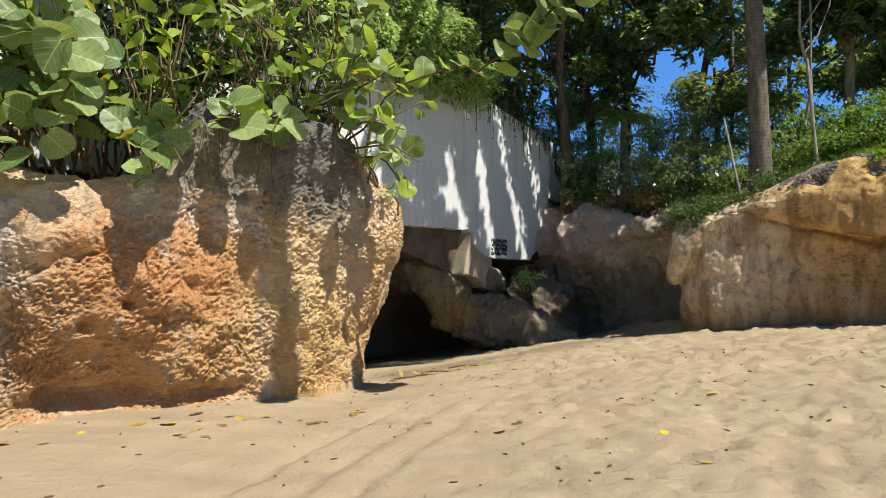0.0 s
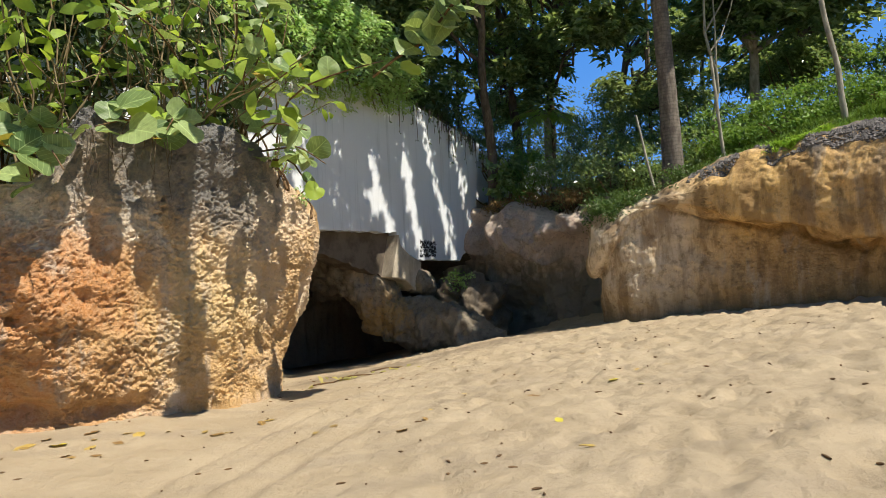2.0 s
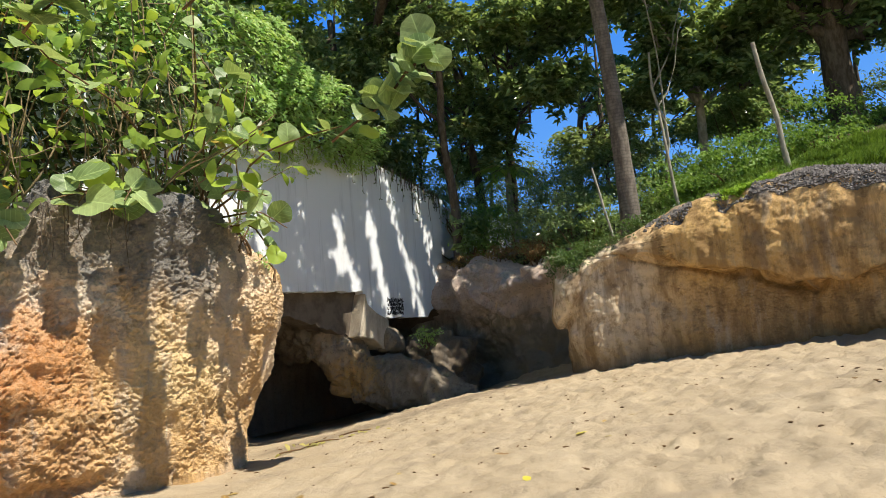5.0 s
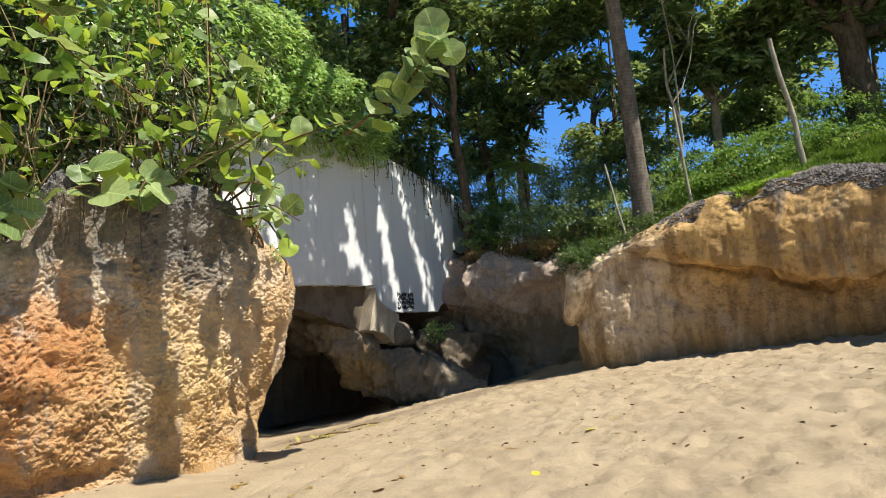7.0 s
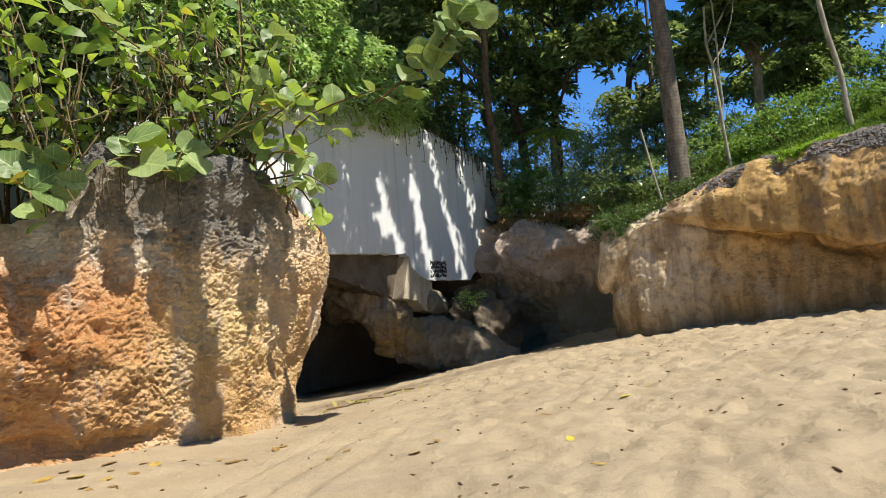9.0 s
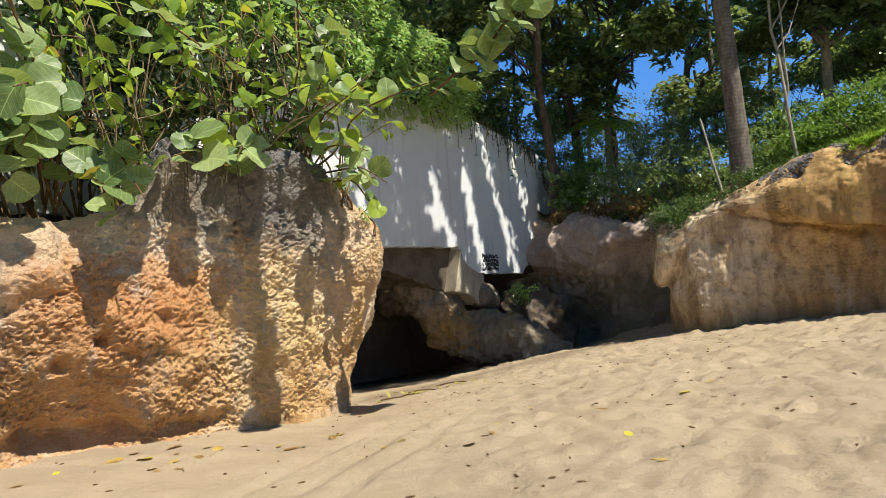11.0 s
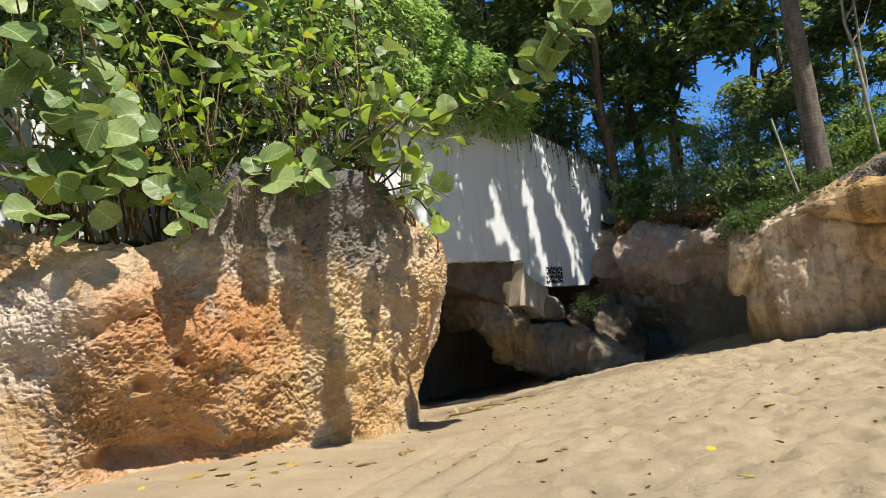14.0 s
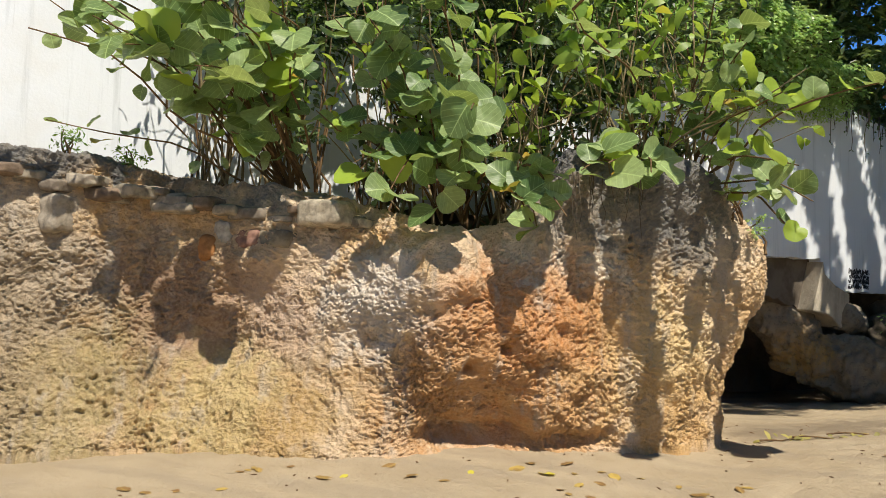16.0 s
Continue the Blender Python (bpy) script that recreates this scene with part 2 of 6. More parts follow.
def bark_material(name, a, b, ring=0.0):
    s = Shade(name, 0.9, spec=0.15)
    n = s.noise(14, 5, 0.65, stretch=(1, 1, 0.35))
    c = s.mix(s.ramp(n, 0.35, 0.65), a, b)
    if ring:
        w = s.node("ShaderNodeTexWave", Scale=ring, Distortion=4.0, Detail=3.0)
        w.bands_direction = "Z"
        s.link(s.geo.outputs["Position"], w.inputs[0])
        c = s.mix(s.ramp(w.outputs[1], 0.55, 0.98, 0, 0.4), c, tuple(v * 0.45 for v in a))
    s.colour(c)
    s.bump(s.noise(40, 4, 0.7, stretch=(1, 1, 0.3)), 0.6, 0.02)
    return s.mat


def wall_paint():
    s = Shade("limewashed_concrete", 0.75, spec=0.3)
    stain = s.noise(1.0, 5, 0.65, "obj", (7.0, 1, 0.35))
    c = s.mix(s.ramp(stain, 0.52, 0.72, 0, 0.5), (0.73, 0.76, 0.80), (0.40, 0.43, 0.46))
    fine = s.noise(1.0, 4, 0.6, "obj", (22.0, 1, 0.8))
    c = s.mix(s.ramp(fine, 0.60, 0.75, 0, 0.35), c, (0.30, 0.30, 0.30))
    c = s.mix(s.ramp(s.noise(0.7, 4, 0.6, "obj"), 0.5, 0.75, 0, 0.35), c, (0.62, 0.58, 0.50))
    s.colour(c)
    s.bump(s.noise(30, 4, 0.6), 0.3, 0.01)
    return s.mat


SAND = sand_material()
ROCK_LEFT = rock_material(
    "coral_limestone", (0.75, 0.585, 0.415), (0.62, 0.40, 0.19), (0.20, 0.193, 0.184),
    orange=[((-2.35, 5.15, 0.80), 0.55, 1.35, (0.62, 0.27, 0.088)), ((-2.9, 4.7, 0.4), 0.3, 0.9, (0.58, 0.32, 0.135)), ((-2.0, 5.5, 0.3), 0.2, 0.8, (0.62, 0.36, 0.155)),
            ((-1.35, 6.1, 0.8), 0.2, 1.0, (0.74, 0.53, 0.25)), ((-1.2, 6.2, 0.15), 0.2, 0.75, (0.66, 0.41, 0.17)), ((-4.2, 4.2, 0.3), 0.2, 0.9, (0.48, 0.31, 0.11)),
            ((-5.2, 4.3, 1.0), 0.3, 1.0, (0.30, 0.18, 0.11)), ((-5.7, 3.9, 1.1), 0.3, 0.9, (0.34, 0.21, 0.135)), ((-6.7, 3.1, 1.5), 0.4, 1.2, (0.44, 0.385, 0.32)), ((-4.5, 4.6, 1.1), 0.2, 0.7, (0.54, 0.39, 0.29)), ((-6.0, 3.6, 0.4), 0.4, 1.1, (0.42, 0.33, 0.15)), ((-4.9, 4.3, 0.3), 0.3, 0.8, (0.56, 0.43, 0.20)), ((-2.35, 5.15, 1.72), 0.1, 0.45, (0.78, 0.68, 0.57)), ((-1.8, 5.65, 1.62), 0.1, 0.4, (0.76, 0.66, 0.53)),
            ((-3.55, 4.7, 1.25), 0.25, 0.75, (0.76, 0.68, 0.60)), ((-6.2, 3.4, 1.4), 0.3, 0.9, (0.44, 0.36, 0.27)), ((-7.0, 2.9, 0.7), 0.5, 1.7, (0.34, 0.26, 0.165))],
    mottle=0.28, crust_from=2.15, crust_soft=0.35, spots=[((-2.0, 5.45, 2.28), 0.36, 0.66), ((-1.1, 6.2, 2.15), 0.42, 0.78), ((-1.5, 5.9, 2.25), 0.38, 0.72), ((-4.7, 4.6, 2.3), 0.15, 0.42), ((-5.4, 4.2, 2.4), 0.15, 0.45), ((-6.2, 3.5, 2.5), 0.15, 0.45)])
# dark_low puts the undercut's shade, along with moss, into the bank's colour.
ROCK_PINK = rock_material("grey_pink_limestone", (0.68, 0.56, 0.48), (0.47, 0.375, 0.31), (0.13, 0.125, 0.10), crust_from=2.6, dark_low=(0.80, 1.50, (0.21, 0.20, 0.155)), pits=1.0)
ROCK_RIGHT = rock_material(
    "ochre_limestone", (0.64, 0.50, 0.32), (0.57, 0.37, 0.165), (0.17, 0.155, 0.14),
    # First tone: the lip's ochre, lightened to stand for grazing sun.
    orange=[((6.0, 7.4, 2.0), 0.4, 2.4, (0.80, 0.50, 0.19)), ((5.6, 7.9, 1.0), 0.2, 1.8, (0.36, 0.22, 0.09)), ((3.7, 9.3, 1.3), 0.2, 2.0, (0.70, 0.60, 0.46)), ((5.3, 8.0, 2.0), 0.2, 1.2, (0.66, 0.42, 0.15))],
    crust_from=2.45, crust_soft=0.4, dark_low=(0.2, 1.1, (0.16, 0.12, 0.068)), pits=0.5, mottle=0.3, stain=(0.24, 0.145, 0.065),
    spots=[((4.4, 9.0, 2.55), 0.12, 0.38), ((5.0, 8.5, 2.68), 0.12, 0.38), ((5.6, 8.0, 2.8), 0.12, 0.38), ((6.15, 7.45, 2.85), 0.15, 0.42), ((6.6, 7.0, 2.8), 0.15, 0.45), ((6.9, 6.6, 2.7), 0.15, 0.5)])
ROCK_BOULDER = rock_material("grey_limestone", (0.30, 0.255, 0.195), (0.20, 0.165, 0.12), (0.2, 0.19, 0.17), orange=[((0.1, 12.5, 0.35), 0.3, 0.75, (0.50, 0.31, 0.11)), ((-0.2, 12.7, 0.9), 0.2, 0.7, (0.40, 0.32, 0.23))], crust_from=2.2, pits=0.8)
# Limestone in a much darker tone, standing for cave and wall shade.
ROCK_SHADED = rock_material("shade_toned_limestone", (0.25, 0.205, 0.155), (0.16, 0.125, 0.09), (0.1, 0.09, 0.08), crust_from=3)
WALL = wall_paint()

from mathutils.bvhtree import BVHTree


# ---------------------------------------------------------------- ground
def sand_height(x, y):
    """The beach: it climbs to the right and falls gently towards the cave."""
    plane = 0.185 + 0.105 * np.minimum(x, 9.0) - 0.035 * np.minimum(y, 16.0)
    flat = -0.05 - 0.05 * np.maximum(-x - 4.5, 0).clip(0, 6)
    w = smoothstep(-1.9, -0.5, x + 0.12 * (y - 5))
    z = flat * (1 - w) + plane * w
    beyond = np.maximum((y - 7.75) * 0.83 - (x - 0.0) * 0.56 * (x > 0) * (x < 2.2) - 1.02 * (x >= 2.2) - 0.1, 0).clip(0, 5)
    z = z - 0.085 * beyond * smoothstep(-3.5, -1.5, x) * smoothstep(4.6, 3.0, x)
    return z - 0.03 * np.maximum(-y - 1, 0).clip(0, 60)


def steps(near_lo, near_hi, pitch, far):
    mid = np.arange(near_lo, near_hi, pitch)
    out = pitch * 1.25 ** np.arange(1, 80)
    out = np.cumsum(out)
    out = out[out < far]
    return np.concatenate([near_lo - out[::-1], mid, mid[-1] + out])


TURF = {}


def height_on(name, x, y):
    """The height of a built ground at a place, or None off its edge."""
    hit = TURF[name].ray_cast(Vector((x, y, 60)), Vector((0, 0, -1)))[0]
    return hit.z if hit else None


def build_ground():
    xs, ys = steps(-7.0, 7.0, 0.045, 900), steps(0.6, 11.0, 0.045, 900)
    gx, gy = np.meshgrid(xs, ys, indexing="ij")
    z = sand_height(gx, gy)
    flat = np.stack([gx.ravel(), gy.ravel(), np.zeros(gx.size)], 1)
    near = (smoothstep(16, 9, np.hypot(gx, gy - 5))).ravel()
    trodden = smoothstep(-0.6, 1.6, gx).ravel() * 0.8 + 0.2
    lump = 0.028 * fbm(flat * (2.2, 2.2, 1), 3) + 0.027 * fbm(flat * 8 + 3, 3)
    warped = flat + 0.1 * np.stack([pnoise(flat * 4), pnoise(flat * 4 + 9), np.zeros(len(flat))], 1)
    dents = -0.036 * np.exp(-((cells(warped * (4.4, 3.8, 1) + (0, 0, 0.5)) / 0.40) ** 2))
    rim = 0.015 * np.exp(-(((cells(warped * (4.4, 3.8, 1) + (0, 0, 0.5)) - 0.6) / 0.16) ** 2))
    ripple = 0.006 * np.sin(9 * (gx + 1.6 * gy).ravel() + 3 * pnoise(flat * 1.5)) * (1 - trodden)
    run = (flat[:, :2] - (-1.45, 2.6)) @ np.array((0.36, 0.933))
    off = (flat[:, :2] - (-1.45, 2.6)) @ np.array((0.933, -0.36)) + 0.06 * pnoise(flat * 1.5 + 4) + 0.05 * run - 0.012 * run**2
    furrow = sum(-0.022 * np.exp(-(((off - c) / 0.07) ** 2)) + 0.010 * np.exp(-(((off - c - 0.14) / 0.06) ** 2)) for c in (0.0, 0.42, 0.75)) * smoothstep(-0.2, 0.5, run) * smoothstep(3.8, 2.6, run)
    z = z.ravel() + near * ((lump + dents + rim) * trodden + ripple + furrow)
    v, f = np.stack([gx.ravel(), gy.ravel(), z], 1), grid_faces(len(xs), len(ys))
    TURF["sand"] = BVHTree.FromPolygons(v.tolist(), f.tolist())
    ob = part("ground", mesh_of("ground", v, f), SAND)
    tagged(ob, "pale golden beach sand, trodden and strewn with leaves", "sand", kind="structure")


build_ground()


def build_backdrop():
    """The clear sky low over the land, far behind the wood."""
    s = Shade("hazy_blue_sky")
    glow = s.node("ShaderNodeEmission")
    s.link(s.mix(s.ramp(s.height()[2], 150, 900), (0.16, 0.43, 0.98), (0.045, 0.27, 0.92)), glow.inputs[0])
    glow.inputs[1].default_value = 0.95
    s.link(glow.outputs[0], s.t.nodes["Material Output"].inputs[0])
    a, z = np.meshgrid(np.linspace(-0.5, 1.25, 41), np.linspace(-60, 1300, 9), indexing="ij")
    v = np.stack([1500 * np.sin(a), 1500 * np.cos(a), z], -1).reshape(-1, 3)
    tagged(part("backdrop", mesh_of("backdrop", v, grid_faces(41, 9)), s.mat), "clear bright blue sky low over the land", "sky", kind="structure")


build_backdrop()


# ---------------------------------------------------------------- rock faces
def rock_face(name, stations, nu, nv, material, label, big=0.10, mid=0.05, pit=0.022, fine=0.010, dents=(), seed=0.0, lumps=(), mid_scale=3.6, pit_scale=17.0, holes=0.0, hole_scale=5.5, crack=None, ends=(1, 1)):
    """A cliff: each station is a line of places from under the sand to the back of its top."""
    st = np.asarray(stations, float)
    along, up = np.linalg.norm(np.diff(st[:, 2], axis=0), axis=1), np.linalg.norm(np.diff(st, axis=1), axis=2).mean(0)
    along[: ends[0]] *= 0.3
    along[-ends[1] :] *= 0.3
    up[0], up[-1] = up[0] * 0.1, up[-1] * 0.25
    g = catmull(st, nu, along)
    g = np.swapaxes(catmull(np.swapaxes(g, 0, 1), nv, up), 0, 1)
    n = grid_normals(g)
    p = g.reshape(-1, 3)
    d = big * fbm(p * 1.1 + seed, 3) + mid * fbm(p * mid_scale + seed, 3)
    rough = np.clip(0.8 + 0.6 * pnoise(p * 1.7 + seed) + 0.35 * pnoise(p * 5 + seed), 0.3, 1.3)
    warp = p + 0.030 * np.stack([pnoise(p * 11), pnoise(p * 11 + 5), pnoise(p * 11 + 9)], 1)
    d -= pit * rough * np.exp(-((cells(warp * (1, 1, 1.35) * pit_scale) / 0.40) ** 2))
    d -= 0.55 * pit * rough * np.exp(-((cells(warp * (1, 1, 1.5) * pit_scale * 1.75 + 3) / 0.42) ** 2))
    d += 0.8 * pit * rough * ridged(warp * (1, 1, 1.5) * (pit_scale * 0.5) + seed, 3)
    d -= pit * 1.0 * rough * np.exp(-((cells(warp * pit_scale * 0.33 + 7) / 0.20) ** 2))
    d += fine * rough * ridged(warp * 36 + seed, 2)
    if holes:
        mask = smoothstep(0.12, 0.38, pnoise(p * 1.4 + seed + 80)) * (rough > 0.5)
        d -= holes * mask * smoothstep(0.24, 0.10, cells(warp * (1, 1, 1.5) * hole_scale + 13))
        d -= 0.6 * holes * mask * smoothstep(0.26, 0.12, cells(warp * (1, 1, 1.6) * hole_scale * 1.65 + 29))
    if crack:
        line, depth = crack
        zc = np.interp(p[:, 0], *line) + 0.035 * fbm(p * (3.5, 3.5, 0) + seed, 3)
        drop = zc - p[:, 2]
        d -= np.interp(p[:, 0], *depth) * (drop > 0) * (np.exp(-drop.clip(0) / 0.40) * 0.6 + np.exp(-drop.clip(0) / 0.07) * 0.4)
        d -= 0.07 * np.interp(p[:, 0], *depth) / 0.13 * np.exp(-((drop - 0.01) / 0.028) ** 2)
    for (x, y, z), r, depth in dents:
        q = (p - (x, y, z)) / r
        d -= depth * np.exp(-(q**2).sum(1))
    for (x, y, z), r, out in lumps:
        q = (p - (x, y, z)) / r
        d += out * smoothstep(1.3, 0.5, np.sqrt((q**2).sum(1)) + 0.25 * pnoise(p * 5))
    v = p + n.reshape(-1, 3) * d[:, None]
    if crack:
        TURF[name] = BVHTree.FromPolygons(v.tolist(), grid_faces(nu, nv).tolist())
    ob = part(name, mesh_of(name, v, grid_faces(nu, nv)), material)
    return tagged(ob, label, "cliff", kind="structure")


def station(x, y, top, back=(-0.45, 0.9), foot=(0, 0), low=(0, 0), high=(0, 0), crown=(0, 0), sink=-0.6, back_drop=0.05):
    """Places under the sand, at the foot, low, high, at the edge and behind it."""
    h = top
    return [(x + foot[0], y + foot[1], sink), (x + foot[0], y + foot[1], -0.05), (x + low[0], y + low[1], 0.36 * h), (x + high[0], y + high[1], 0.74 * h),
            (x + crown[0], y + crown[1], h - 0.06), (x + crown[0] + 0.25 * back[0], y + crown[1] + 0.25 * back[1], h), (x + crown[0] + back[0] * 1.6, y + crown[1] + back[1] * 1.6, h - back_drop)]


LEFT = [
    station(-10.5, 0.6, 2.7, back=(-0.6, 0.8)),
    station(-7.9, 2.45, 2.55, back=(-0.6, 0.8)),
    station(-6.4, 3.35, 2.45, back=(-0.6, 0.8), foot=(0.2, -0.25)),
    station(-5.35, 4.25, 2.32, back=(-0.5, 0.85), foot=(0.2, -0.4), crown=(0, 0.1)),
    station(-4.5, 4.55, 2.22, foot=(0.1, -0.4), crown=(0, 0.2)),
    station(-3.75, 4.70, 2.08, foot=(0, -0.35), crown=(-0.1, 0.2)),
    station(-3.05, 4.62, 1.86, foot=(0, 0.05), crown=(-0.05, 0.25)),
    station(-2.5, 5.08, 1.95, foot=(-0.08, 0.1), crown=(-0.1, 0.2)),
    station(-2.05, 5.42, 2.58, foot=(-0.02, 0.15), crown=(-0.05, 0.08)),
    station(-1.6, 5.78, 2.45, foot=(0, 0.12)),
    station(-1.2, 6.2, 2.5, foot=(-0.06, 0.1), crown=(0.03, -0.05)),
    station(-0.88, 6.75, 2.42, back=(-0.8, 0.5), foot=(-0.12, 0.1), high=(0.1, 0)),
    station(-0.68, 7.5, 2.15, back=(-0.9, 0.4), foot=(-0.30, 0), low=(-0.12, 0), high=(0.18, 0)),
    station(-0.8, 8.4, 2.2, back=(-1, 0.2), foot=(-0.5, 0), high=(0.12, 0)),
    station(-1.3, 9.6, 2.3, back=(-1, 0.1), foot=(-0.6, 0)),
    station(-1.9, 11.0, 2.4, back=(-1, 0)),
]
rock_face("cliff_left", LEFT, 1200, 320, ROCK_LEFT, "pitted orange and grey coral limestone cliff, black-crusted on top",
          big=0.09, mid=0.040, pit=0.039, fine=0.018, pit_scale=23.0, holes=0.06, ends=(1, 3),
          dents=[((-2.72, 5.05, 0.02), (0.55, 0.5, 0.11), 0.30), ((-2.9, 4.9, 0.16), (0.72, 0.6, 0.34), 0.28), ((-1.74, 5.7, 0.8), (0.12, 0.3, 0.8), 0.05), ((-2.45, 5.1, 0.10), (0.10, 0.3, 0.06), 0.16), ((-3.0, 4.8, 0.13), (0.12, 0.3, 0.06), 0.16), ((-2.0, 5.5, 0.04), (0.25, 0.3, 0.08), 0.15), ((-3.35, 4.75, 0.55), (0.45, 0.6, 0.35), 0.10), ((-1.29, 6.2, 0.57), 0.045, 0.10), ((-2.35, 5.2, 0.75), 0.05, 0.08),
                 ((-2.75, 5.0, 0.72), 0.05, 0.08), ((-2.15, 5.35, 1.02), 0.05, 0.06), ((-2.51, 5.05, 0.86), 0.05, 0.12), ((-2.21, 5.18, 0.80), 0.05, 0.12), ((-2.74, 4.87, 0.69), 0.055, 0.15), ((-2.6, 5.0, 0.52), 0.03, 0.08), ((-2.76, 4.95, 0.47), 0.03, 0.08), ((-2.4, 5.12, 0.42), 0.03, 0.07), ((-2.9, 4.95, 0.12), (0.10, 0.3, 0.08), 0.2), ((-1.72, 5.75, 1.0), (0.10, 0.3, 0.8), 0.05), ((-4.9, 4.4, 0.8), (0.3, 0.5, 0.5), 0.12)],
          lumps=[((-2.92, 4.62, 1.55), (0.24, 0.5, 0.33), 0.12), ((-2.15, 5.3, 1.1), (0.36, 0.5, 0.38), 0.07), ((-3.6, 4.7, 1.0), (0.4, 0.5, 0.6), 0.06)])

PINK = [
    station(1.3, 15.3, 2.1, back=(0.2, 1), foot=(0, 0.8), low=(0, 0.5)),
    station(2.2, 14.75, 2.35, back=(0.3, 1), foot=(0, 0.7), low=(0, 0.6), high=(0.05, -0.1)),
    station(2.75, 14.15, 2.45, back=(0.4, 1), foot=(0.2, 0.4), low=(0.15, 0.4), high=(0.0, -0.15)),
    station(3.2, 13.45, 2.42, back=(0.6, 0.9), foot=(0.2, 0.4), low=(0.15, 0.4), high=(-0.1, -0.1)),
    station(3.65, 12.5, 2.40, back=(0.8, 0.6), foot=(0.25, 0.3), low=(0.25, 0.3), high=(-0.1, -0.15)),
    station(4.15, 11.6, 2.35, back=(0.9, 0.5), foot=(0.4, 0.3), low=(0.4, 0.2)),
    station(4.7, 10.7, 2.3, back=(0.9, 0.5), foot=(0.5, 0.3), low=(0.5, 0.2)),
    station(5.5, 9.9, 2.3, back=(0.9, 0.5)),
]
rock_face("cliff_middle", PINK, 380, 170, ROCK_PINK, "grey-pink limestone bank, undercut, its foot toned dark for shade and moss", big=0.32, mid=0.17, pit=0.045, fine=0.022, seed=11.0, pit_scale=11, mid_scale=1.9, holes=0.05,
          lumps=[((2.95, 13.7, 1.75), (0.42, 0.6, 0.40), 0.22), ((3.75, 12.2, 1.95), (0.36, 0.6, 0.30), 0.20), ((2.35, 14.4, 1.9), (0.3, 0.5, 0.35), 0.18)],
          dents=[((3.45, 12.9, 1.75), (0.25, 0.5, 0.28), 0.22), ((2.6, 14.3, 1.5), (0.2, 0.5, 0.4), 0.2), ((3.9, 12.0, 1.4), (0.3, 0.5, 0.35), 0.25)])


def ledge(x, y, crack, lip, top, back, sand, under=0.16):
    """The overhanging bank: wall to the crack, lip, sloping golden face, turf edge."""
    bx, by = back
    return [(x + bx * under, y + by * under, sand - 0.5), (x + bx * under, y + by * under, sand), (x + bx * under * 0.6, y + by * under * 0.6, sand + 0.5 * (crack - sand)), (x + bx * under, y + by * under, crack - 0.06),
            (x - bx * lip * 0.35, y - by * lip * 0.35, crack + 0.05), (x - bx * (lip * 0.5 - 0.02), y - by * (lip * 0.5 - 0.02), crack + 0.45 * (top - crack)), (x + bx * 0.12, y + by * 0.12, top - 0.20),
            (x + bx * 0.42, y + by * 0.42, top), (x + bx * 1.6, y + by * 1.6, top + 0.10)]


RIGHT = [
    ledge(4.9, 11.3, 1.9, 0.0, 2.3, (1, 0.1), 0.1, 0.1),
    ledge(4.15, 10.5, 1.9, 0.05, 2.3, (1, 0.2), 0.15, 0.3),
    ledge(3.55, 9.85, 1.05, 0.05, 2.0, (0.85, 0.5), 0.2, 0.34),
    ledge(3.50, 9.45, 1.05, 0.05, 1.98, (0.75, 0.65), 0.25, 0.22),
    ledge(3.95, 8.95, 1.75, 0.05, 2.08, (0.6, 0.8), 0.3, 0.02),
    ledge(4.55, 8.60, 1.88, 0.15, 2.36, (0.6, 0.8), 0.35, 0.10),
    ledge(5.0, 8.05, 1.66, 0.12, 2.56, (0.6, 0.8), 0.4, 0.14),
    ledge(5.45, 7.55, 1.47, 0.15, 2.66, (0.65, 0.75), 0.48, 0.18),
    ledge(5.85, 7.1, 1.33, 0.16, 2.72, (0.7, 0.7), 0.5, 0.20),
    ledge(6.15, 6.65, 1.28, 0.15, 2.66, (0.75, 0.65), 0.55, 0.20),
    ledge(6.35, 6.25, 1.38, 0.08, 2.5, (0.8, 0.6), 0.6, 0.15),
    ledge(6.30, 5.95, 1.6, 0.0, 2.2, (0.9, 0.3), 0.6, 0.05),
    ledge(6.6, 5.5, 1.6, 0.0, 2.3, (0.8, 0.6), 0.65, 0.1),
    ledge(7.6, 4.6, 1.6, 0.1, 2.6, (0.7, 0.7), 0.7, 0.2),
    ledge(9.6, 3.0, 1.6, 0.1, 2.8, (0.7, 0.7), 0.8, 0.2),
]
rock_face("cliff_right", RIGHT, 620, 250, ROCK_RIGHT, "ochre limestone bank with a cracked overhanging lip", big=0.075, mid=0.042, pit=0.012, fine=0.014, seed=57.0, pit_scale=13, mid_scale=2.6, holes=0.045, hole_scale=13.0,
          crack=(((3.4, 3.7, 4.23, 4.47, 4.85, 5.29, 5.57, 5.87, 6.06, 6.19, 6.5), (1.75, 2.02, 1.97, 1.86, 1.71, 1.50, 1.43, 1.26, 1.21, 1.30, 1.5)), ((3.9, 4.3, 5.2, 6.0, 6.25, 6.5), (0.0, 0.06, 0.10, 0.14, 0.09, 0.0))),
          dents=[((4.0, 8.8, 1.15), (0.12, 0.4, 0.5), 0.06), ((4.55, 8.5, 1.3), (0.1, 0.4, 0.6), 0.06), ((5.2, 8.0, 1.0), (0.3, 0.5, 0.3), 0.08), ((5.9, 7.4, 0.95), (0.3, 0.5, 0.25), 0.1), ((4.95, 8.2, 2.35), (0.06, 0.3, 0.12), 0.05), ((5.35, 7.75, 2.42), (0.07, 0.3, 0.12), 0.06)])

